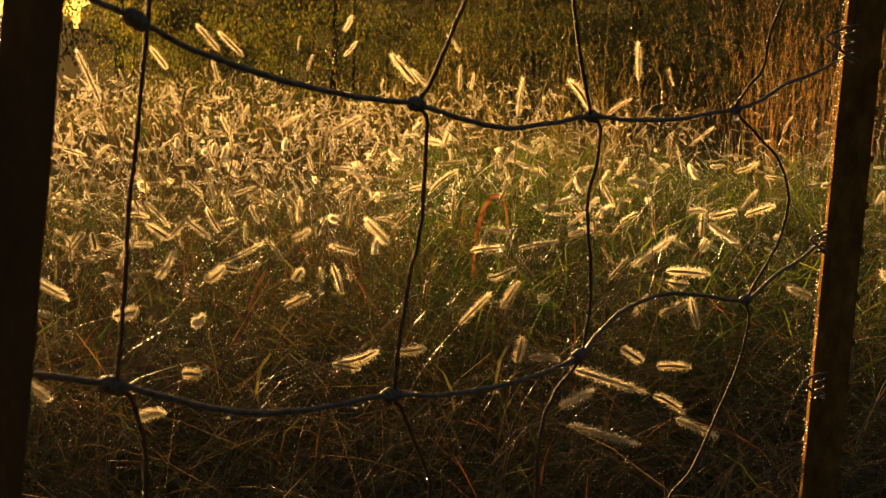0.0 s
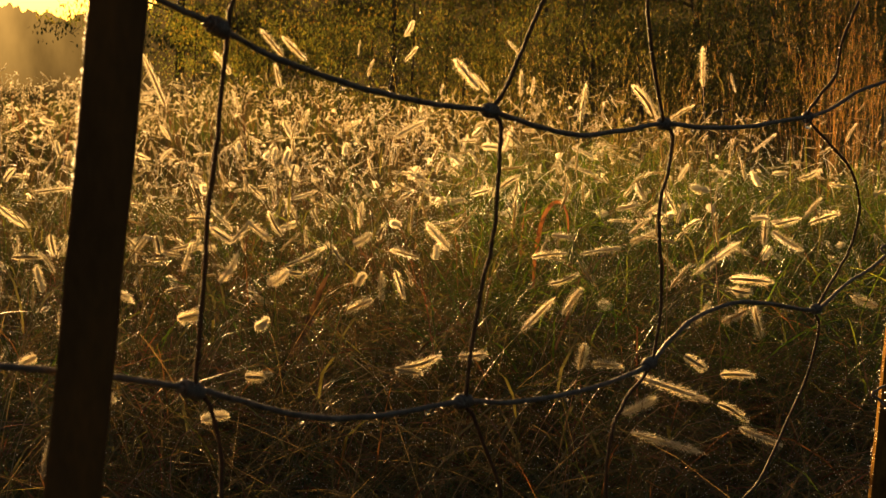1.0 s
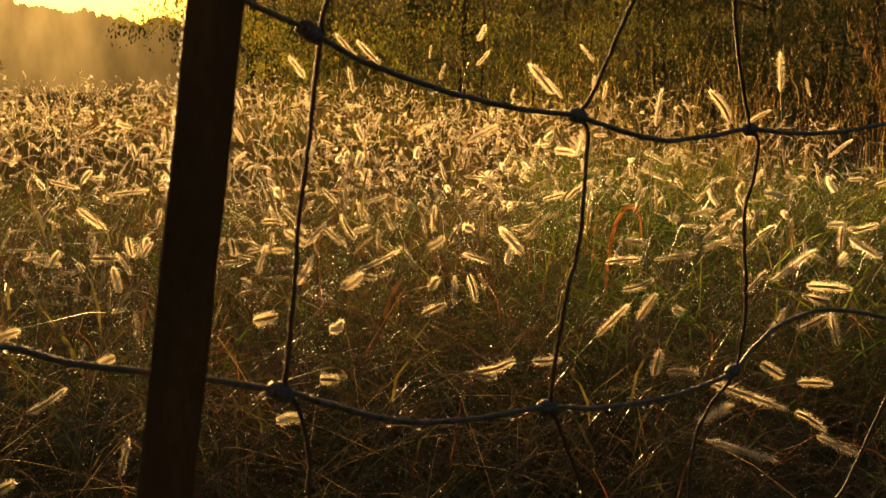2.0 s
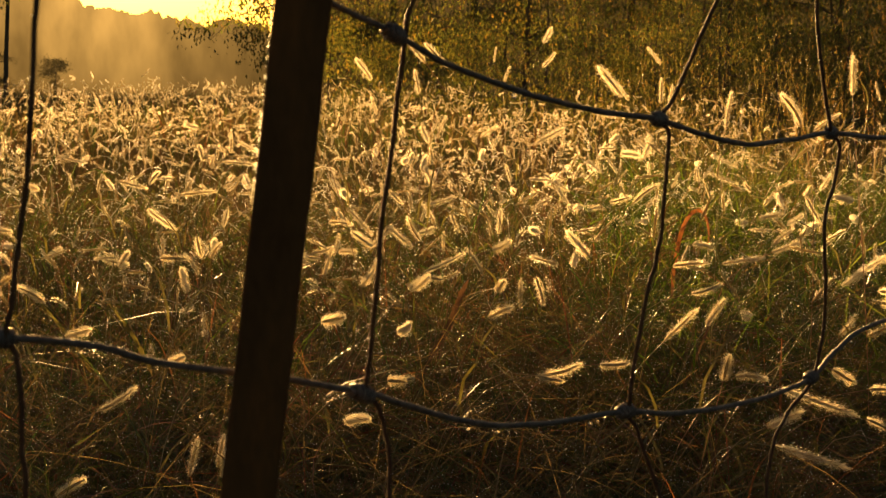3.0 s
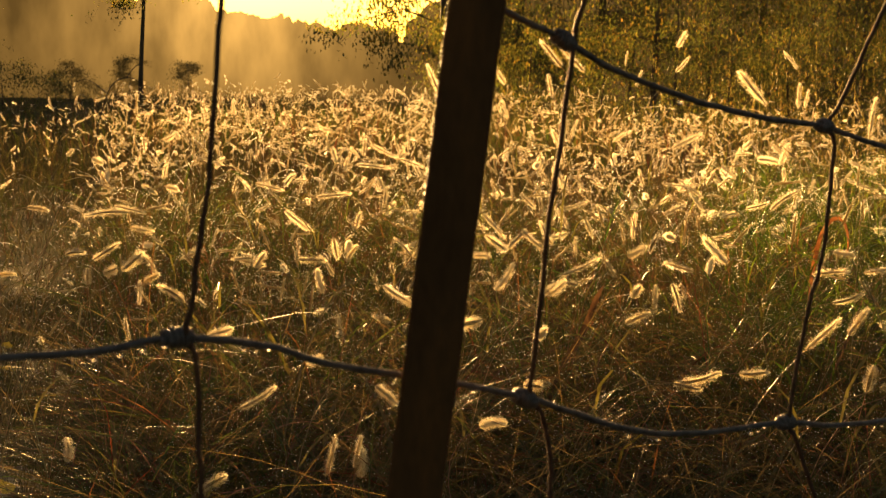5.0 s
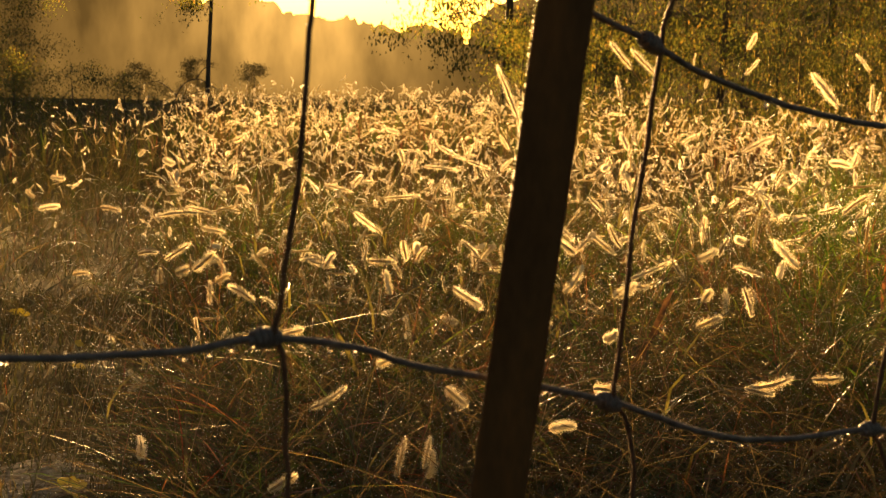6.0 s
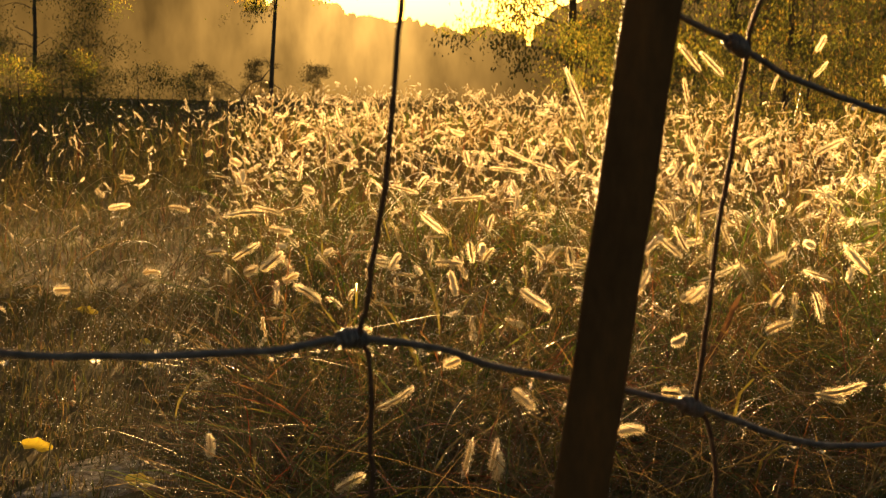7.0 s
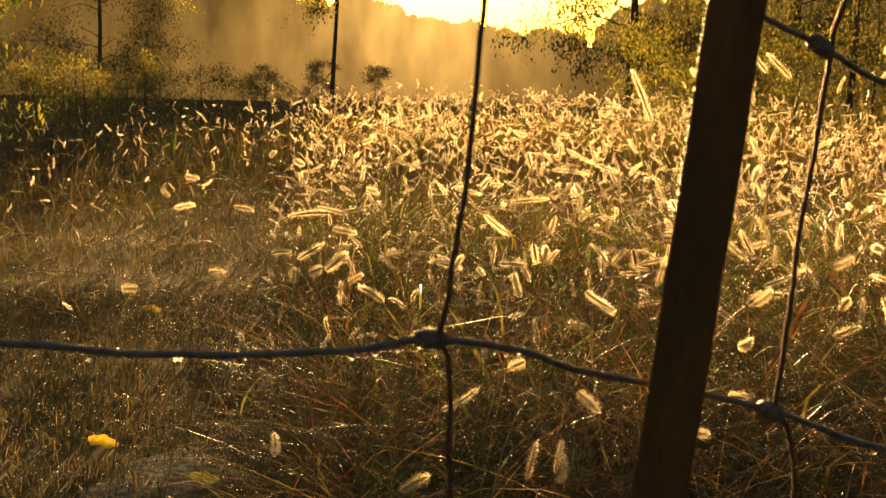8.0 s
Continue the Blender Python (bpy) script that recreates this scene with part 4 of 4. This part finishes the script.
build_ribbon("curled_blade", [(0.11, 3.96, 0.0), (0.085, 3.96, 0.36), (0.090, 3.96, 0.47), (0.104, 3.95, 0.55), (0.125, 3.95, 0.592), (0.148, 3.94, 0.603), (0.166, 3.94, 0.585), (0.174, 3.93, 0.545), (0.172, 3.93, 0.50)], (0.003, 0.005, 0.006, 0.0055, 0.005, 0.004, 0.003, 0.001), RED_LEAF, "rust-red grass blade curled over at its tip", "grass blade")
build_ribbon("broad_blade", [(-0.55, 3.05, 0.0), (-0.47, 3.04, 0.30), (-0.42, 3.03, 0.40), (-0.385, 3.02, 0.49), (-0.37, 3.02, 0.52)], (0.002, 0.004, 0.007, 0.006, 0.001), BROWN_LEAF, "broad brown leaf blade standing in the grass", "grass blade")
build_ribbon("broad_blade", [(-1.10, 3.0, 0.0), (-1.16, 3.0, 0.20), (-1.22, 3.0, 0.33), (-1.30, 2.98, 0.44)], (0.004, 0.007, 0.007, 0.001), GRASS, "long green grass blade leaning over", "grass blade")
build_ribbon("broad_blade", [(-0.90, 2.9, 0.0), (-0.98, 2.9, 0.22), (-1.06, 2.9, 0.38), (-1.12, 2.9, 0.46)], (0.004, 0.006, 0.006, 0.001), GRASS, "long green grass blade leaning over", "grass blade")
build_ribbon("broad_blade", [(0.02, 3.2, 0.0), (0.07, 3.2, 0.2), (0.14, 3.2, 0.4), (0.17, 3.2, 0.5)], (0.002, 0.003, 0.003, 0.001), BROWN_LEAF, "brown grass blade leaning in the meadow", "grass blade")
build_ribbon("red_stem", [(0.27, 2.9, 0.0), (0.275, 2.9, 0.2), (0.27, 2.9, 0.36), (0.268, 2.89, 0.44)], (0.003, 0.003, 0.0025, 0.001), RED_LEAF, "thin red grass stem", "grass stem")
build_ribbon("red_stem", [(-0.115, 2.7, 0.0), (-0.11, 2.7, 0.12), (-0.112, 2.69, 0.22)], (0.003, 0.003, 0.001), RED_LEAF, "thin red grass stem", "grass stem")


def build_yellow_leaf(x, y, size, turn, tilt):
    """A fallen lobed leaf, cupped, with a short stalk."""
    leaf = new("fallen_leaf")
    leaf.location = (x, y, float(ground_z(x, y)) + 0.75 * size)
    leaf.rotation_euler = (radians(tilt), 0.15, radians(turn))
    tagged(leaf, "bright yellow fallen leaf on the trail", "leaf", group="fallen leaves")
    v, f, n = [(0, 0, 0)], [], 22
    for ring in (0.5, 1.0):
        for k in range(n):
            a = 2 * math.pi * k / n
            r = size * ring * (0.8 + 0.2 * math.cos(2 * a) + (0.12 * math.sin(5 * a) if ring == 1 else 0))
            v.append((r * math.cos(a), 0.75 * r * math.sin(a), 0.35 * size * ring * ring * abs(math.sin(a)) - 0.1 * size * ring))
    for k in range(n):
        f.append((0, 1 + k, 1 + (k + 1) % n))
        f.append((1 + k, 1 + n + k, 1 + n + (k + 1) % n, 1 + (k + 1) % n))
    part("blade", mesh_from("blade", v, f, [YELLOW_LEAF], smooth=True), leaf)
    part("stalk", tube("stalk", [(-size * 0.9, 0, -0.003), (-size * 1.2, 0.004, 0.0), (-size * 1.6, 0.006, -0.01)], 0.0011, YELLOW_LEAF, 5), leaf)


for row in ((-1.645, 2.79, 0.032, 20, 48), (-2.035, 2.985, 0.038, 12, 38), (-1.62, 3.06, 0.016, 40, 40), (-3.05, 4.9, 0.04, 10, 35), (-2.35, 4.1, 0.024, 30, 40), (-2.55, 4.45, 0.026, -20, 35)):
    build_yellow_leaf(*row)


# ---- trees and the wood ----
def tree_parts(seed, high, spread, trunk_r, leaves, leaf, low=0.15, lean=0.0, mat=TREE_LEAF):
    """A tapered trunk with limbs and twigs, and a crown of single leaves in loose sprays. Returns the wood and the leaves."""
    g = np.random.default_rng(seed)
    trunk = [np.array((lean * high * s * s + 0.04 * high * math.sin(5 * s + seed) * s, 0.03 * high * math.cos(4 * s + seed) * s, high * s)) for s in np.linspace(-0.02, 1, 12)]
    wood = [tube_data(trunk, trunk_r * np.linspace(1.25, 0.15, 12), 8)]
    tips = []
    for i in range(26):
        s = g.uniform(low, 0.95)
        k = s * 11
        j = int(min(10, k))
        at = trunk[j] + (trunk[j + 1] - trunk[j]) * (k - j)
        a = g.uniform(0, 6.28)
        ln = spread * (1.05 - 0.6 * s) * g.uniform(0.6, 1.1)
        out = np.array((math.cos(a), math.sin(a), 0))
        pts = [at + out * ln * q + np.array((0, 0, ln * (0.45 * q - 0.35 * q * q * g.uniform(0.5, 2.2)))) + g.normal(0, 0.03 * ln, 3) * q for q in np.linspace(0, 1, 6)]
        wood.append(tube_data(pts, trunk_r * (0.32 - 0.2 * s) * np.linspace(1, 0.15, 6), 4))
        for q in range(2, 6):
            for _ in range(1 if q % 2 else 2):
                d = g.normal(0, 0.5, 3) + out * 0.6 - np.array((0, 0, 0.25))
                tw = [pts[q], pts[q] + d * ln * 0.14, pts[q] + d * ln * 0.26 - np.array((0, 0, 0.05 * ln))]
                wood.append(tube_data(tw, trunk_r * 0.03, 3, False))
                tips += tw[1:]
    tips = np.array(tips)
    full = g.uniform(0, 1, len(tips)) ** 3
    c = tips[g.choice(len(tips), leaves, p=full / full.sum())] + g.normal(0, 1, (leaves, 3)) * spread * np.array((0.10, 0.10, 0.07))
    c[:, 2] = np.maximum(c[:, 2], 0.05)
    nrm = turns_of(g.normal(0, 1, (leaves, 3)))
    sz = leaf * g.uniform(0.6, 1.3, leaves)
    shape = np.array(((0, -1, 0), (0.42, 0, 0.12), (0, 1, 0), (-0.42, 0, 0.12)))
    lv = (np.einsum("nij,vj->nvi", nrm, shape) * sz[:, None, None] + c[:, None]).reshape(-1, 3)
    lf = (np.array(((0, 1, 2), (0, 2, 3)))[None] + 4 * np.arange(leaves)[:, None, None]).reshape(-1, 3)
    v, f = joined(wood)
    return mesh_from("trunk", v, f, [BARK], smooth=True), mesh_from("crown", lv, lf, [mat])


def plant_tree(name, kinds, rows, label, category, group):
    first = {}
    for kind, az, d, turn, scale in rows:
        x, y = -math.sin(radians(az)) * d, math.cos(radians(az)) * d
        if kind not in first:
            ob = tagged(new(name), label, category, group=group)
            part("trunk", kinds[kind][0], ob)
            part("crown", kinds[kind][1], ob)
            ob.matrix_basis = pose(x, y, 0, 0, 0, turn) @ Matrix.Scale(scale, 4)
            first[kind] = ob
        else:
            c = copy_thing(first[kind], pose(x, y, 0, 0, 0, turn))
            c.scale = (scale, scale, scale)


WOOD_TREES = [tree_parts(1, 9.0, 2.8, 0.060, 9000, 0.042, 0.06), tree_parts(2, 11.0, 3.2, 0.075, 10000, 0.045, 0.05), tree_parts(3, 8.0, 2.5, 0.050, 8500, 0.040, 0.04, 0.1)]
BROAD_TREES = [tree_parts(51, 9.5, 3.1, 0.11, 15000, 0.062, 0.10), tree_parts(52, 8.5, 2.8, 0.10, 14000, 0.060, 0.05, 0.05)]
SCREEN_TREES = [tree_parts(63, 10.5, 2.5, 0.07, 9000, 0.060, 0.36)]
SHRUBS = [tree_parts(11, 2.4, 1.5, 0.025, 3300, 0.032, 0.05), tree_parts(12, 3.0, 1.8, 0.030, 3600, 0.034, 0.04), tree_parts(13, 1.7, 1.3, 0.02, 3200, 0.027, 0.03)]
plant_tree("tree", WOOD_TREES, [
    (0, 4.4, 27, 20, 1), (1, 0.4, 30, 80, 1), (2, -3.4, 25, 140, 1), (1, -7.6, 27, 200, 1), (0, -11.4, 25, 260, 1.05), (2, -15.0, 24, 320, 1.1), (1, -19.0, 26, 50, 1),
    (2, -1.6, 38, 65, 1.3), (1, -9.6, 38, 230, 1.1), (0, -17.4, 40, 30, 1.2),
    (0, 33.2, 44, 40, 1), (2, 40.0, 40, 190, 1.1)],
    "slender woodland tree in dark autumn leaf", "tree", "trees of the wood")
plant_tree("tree", BROAD_TREES, [(0, 12.6, 72, 0, 1.9), (1, 9.6, 66, 100, 1.8), (0, 6.2, 70, 210, 1.8)],
    "broad leafy tree at the meadow's edge, low crowned", "tree", "trees of the wood")
plant_tree("tree", SCREEN_TREES, [(0, 24.2, 50, 60, 1.0)],
    "tall thin-crowned tree standing against the low sun", "tree", "trees across the meadow")
plant_tree("shrub", SHRUBS, [
    (0, 6.4, 22, 0, 0.8), (1, 3.6, 20, 60, 0.8), (2, 1.6, 18, 120, 0.9), (0, -0.8, 19, 180, 0.8), (1, -3.2, 18, 240, 0.75), (2, -5.4, 17, 300, 1.0), (0, -7.8, 18, 30, 0.9), (1, -10.2, 18.5, 90, 0.8), (2, -12.6, 17, 150, 1.1),
    (0, -15.2, 18, 210, 0.9), (1, -18.4, 18, 270, 0.9), (0, 9.2, 26, 45, 0.9), (1, 12.0, 30, 100, 0.8), (2, 27.4, 26, 15, 0.62), (2, 29.4, 23, 75, 0.70), (2, 31.6, 21, 165, 0.60), (0, 33.8, 22, 255, 0.55), (2, 35.6, 20, 345, 0.66), (2, 38.0, 21, 45, 0.72), (0, 40.4, 20, 115, 0.52), (2, 42.8, 20, 185, 0.70), (2, 45.0, 21, 275, 0.66), (2, 32.2, 28, 70, 0.85), (1, 34.0, 33, 200, 0.6), (2, 36.0, 27, 260, 0.9), (0, 38.2, 31, 320, 0.7), (2, 40.4, 26, 20, 0.9), (1, 43.0, 30, 140, 0.7), (2, 45.5, 27, 240, 0.9),
    (0, 5.2, 33, 15, 1.4), (1, 2.2, 27, 75, 1.2), (2, -0.2, 29, 135, 1.7), (1, -2.6, 26, 195, 1.2), (0, -5.0, 28, 255, 1.4), (1, -7.2, 25, 315, 1.2), (2, -9.6, 27, 25, 1.7), (0, -12.0, 25, 85, 1.3), (1, -14.6, 27, 145, 1.2), (0, -17.4, 26, 205, 1.4), (0, 7.8, 38, 265, 1.5), (1, 10.4, 42, 325, 1.4), (0, -3.8, 36, 40, 1.7),
    (1, 31.4, 44, 155, 1.0), (0, 35.0, 40, 215, 1.0), (2, 41.0, 36, 335, 1.2)],
    "leafy woodland shrub at the meadow's edge", "shrub", "shrubs at the wood's edge")
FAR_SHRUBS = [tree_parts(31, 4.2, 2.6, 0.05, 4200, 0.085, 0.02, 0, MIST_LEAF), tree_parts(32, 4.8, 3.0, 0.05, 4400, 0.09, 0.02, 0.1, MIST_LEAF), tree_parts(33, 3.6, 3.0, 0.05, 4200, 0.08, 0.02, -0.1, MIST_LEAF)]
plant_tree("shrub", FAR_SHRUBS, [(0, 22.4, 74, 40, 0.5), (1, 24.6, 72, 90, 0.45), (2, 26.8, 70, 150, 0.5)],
           "distant rounded shrub, leaves tinted gold for far haze", "shrub", "shrubs across the meadow")


GREEN_LEAF = leafy("green_leaf", [(0.0, (0.10, 0.14, 0.02)), (0.6, (0.18, 0.20, 0.03)), (1.0, (0.30, 0.26, 0.04))], 0.6, 0.05, 0.4)
plant_tree("sapling", [tree_parts(41, 2.3, 0.55, 0.014, 520, 0.034, 0.25, 0, GREEN_LEAF)], [(0, 38.0, 10.4, 30, 0.85)], "young sapling with yellow-green leaves beside the trail", "sapling", "")


def build_dead_branch():
    """A dead forked branch that pokes out of the weeds."""
    br = tagged(new("dead_branch"), "dark bare forked branch standing in the weeds", "branch")
    br.location = (-3.72, 7.45, 0.0)
    br.scale = (0.72, 0.72, 1.0)
    part("limb", tube("limb", smooth_line([(0.0, 0.0, -0.02), (0.05, 0.0, 0.5), (0.16, 0.02, 0.86), (0.33, 0.0, 0.95), (0.50, 0.0, 0.90)], 5), np.linspace(0.005, 0.002, 21), BARK, 7), br)
    part("twig", tube("twig", smooth_line([(0.16, 0.02, 0.86), (0.02, 0.0, 0.93), (-0.12, 0.02, 0.92)], 5), np.linspace(0.003, 0.0015, 11), BARK, 6), br)
    part("twig", tube("twig", smooth_line([(0.33, 0.0, 0.95), (0.40, 0.0, 1.01), (0.46, 0.02, 1.02)], 5), np.linspace(0.004, 0.0015, 11), BARK, 6), br)


build_dead_branch()


# ---- the misty distance ----
def build_distance():
    """A far line of woods, its sunlit mist painted as glow, that closes the view all round, low where the sky shows."""
    m, nt, ln = nodes_of("mist")
    tc = nt.new("ShaderNodeTexCoord")
    nz = nt.new("ShaderNodeTexNoise")
    nz.inputs["Scale"].default_value = 0.55
    nz.inputs["Detail"].default_value = 9
    tall = nt.new("ShaderNodeMapping")
    tall.inputs["Scale"].default_value = (1.0, 1.0, 0.4)
    ln.new(tc.outputs["Object"], tall.inputs["Vector"])
    ln.new(tall.outputs[0], nz.inputs["Vector"])
    # emission in place of light scattered by mist, strongest towards the sun
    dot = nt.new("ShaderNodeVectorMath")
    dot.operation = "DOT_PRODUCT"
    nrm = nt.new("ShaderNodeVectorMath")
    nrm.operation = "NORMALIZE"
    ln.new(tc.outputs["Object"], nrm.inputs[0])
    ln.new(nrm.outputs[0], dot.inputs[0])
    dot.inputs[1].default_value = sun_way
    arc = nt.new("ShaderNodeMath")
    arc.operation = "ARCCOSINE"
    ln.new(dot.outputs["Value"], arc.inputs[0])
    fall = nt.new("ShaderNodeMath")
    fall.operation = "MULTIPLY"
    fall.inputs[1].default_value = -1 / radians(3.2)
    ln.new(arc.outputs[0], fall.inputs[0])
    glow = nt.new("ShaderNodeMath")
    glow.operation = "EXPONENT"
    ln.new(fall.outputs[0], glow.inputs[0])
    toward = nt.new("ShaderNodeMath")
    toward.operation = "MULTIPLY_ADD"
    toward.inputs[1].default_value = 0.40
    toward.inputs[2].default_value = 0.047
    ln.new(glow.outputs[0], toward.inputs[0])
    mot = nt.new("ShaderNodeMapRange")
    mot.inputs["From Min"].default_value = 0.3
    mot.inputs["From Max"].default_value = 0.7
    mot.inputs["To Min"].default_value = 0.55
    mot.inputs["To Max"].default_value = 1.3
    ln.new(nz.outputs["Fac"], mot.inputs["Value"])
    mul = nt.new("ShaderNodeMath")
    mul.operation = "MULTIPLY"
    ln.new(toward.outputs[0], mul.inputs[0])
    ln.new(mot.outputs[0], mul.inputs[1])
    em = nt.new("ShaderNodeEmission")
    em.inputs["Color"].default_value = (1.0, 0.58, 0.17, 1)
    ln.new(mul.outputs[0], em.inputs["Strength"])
    out = nt.new("ShaderNodeOutputMaterial")
    ln.new(em.outputs[0], out.inputs["Surface"])
    g = np.random.default_rng(77)
    n, r = 8640, 82.0
    az = np.linspace(0, 360, n, endpoint=False)
    off = (az + 180 - 20.6) % 360 - 180
    base = np.interp(off, (-180, -12, -7, -4, 0, 1.2, 2.2, 5, 9, 14, 180), (6.0, 5.0, 2.2, 1.75, 2.3, 2.6, 2.9, 3.1, 5.0, 9.0, 6.0))
    el = base - 0.3
    # rounded crowns, side by side
    for c, wide in zip(np.sort(g.uniform(0, 360, 1300)), g.uniform(0.30, 0.95, 1300)):
        near = np.abs((az - c + 180) % 360 - 180)
        crown = base + g.uniform(-0.15, 0.25) + 0.55 * np.sqrt(np.maximum(wide ** 2 - near ** 2, 0))
        el = np.where(near < wide, np.maximum(el, crown), el)
    for step, a in ((11, 0.05), (4, 0.05), (1, 0.03)):
        knots = g.normal(0, a, n // step + 1)
        el = el + np.interp(np.arange(n) / step, np.arange(n // step + 1), knots)
    v, f = [], []
    for a, e in zip(az, el):
        x, y = -math.sin(radians(a)) * r, math.cos(radians(a)) * r
        top = 0.92 + r * math.tan(radians(e))
        v += [(x, y, -0.5), (x, y, top), (x * 1.05, y * 1.05, top - 0.8), (x * 1.05, y * 1.05, -0.5)]
    for i in range(n):
        j = (i + 1) % n
        for k in range(3):
            f.append((4 * i + k, 4 * i + k + 1, 4 * j + k + 1, 4 * j + k))
    tagged(new("backdrop", mesh_from("backdrop", v, f, [m])), "far line of woods with golden mist painted as glow", "backdrop", kind="structure")


build_distance()
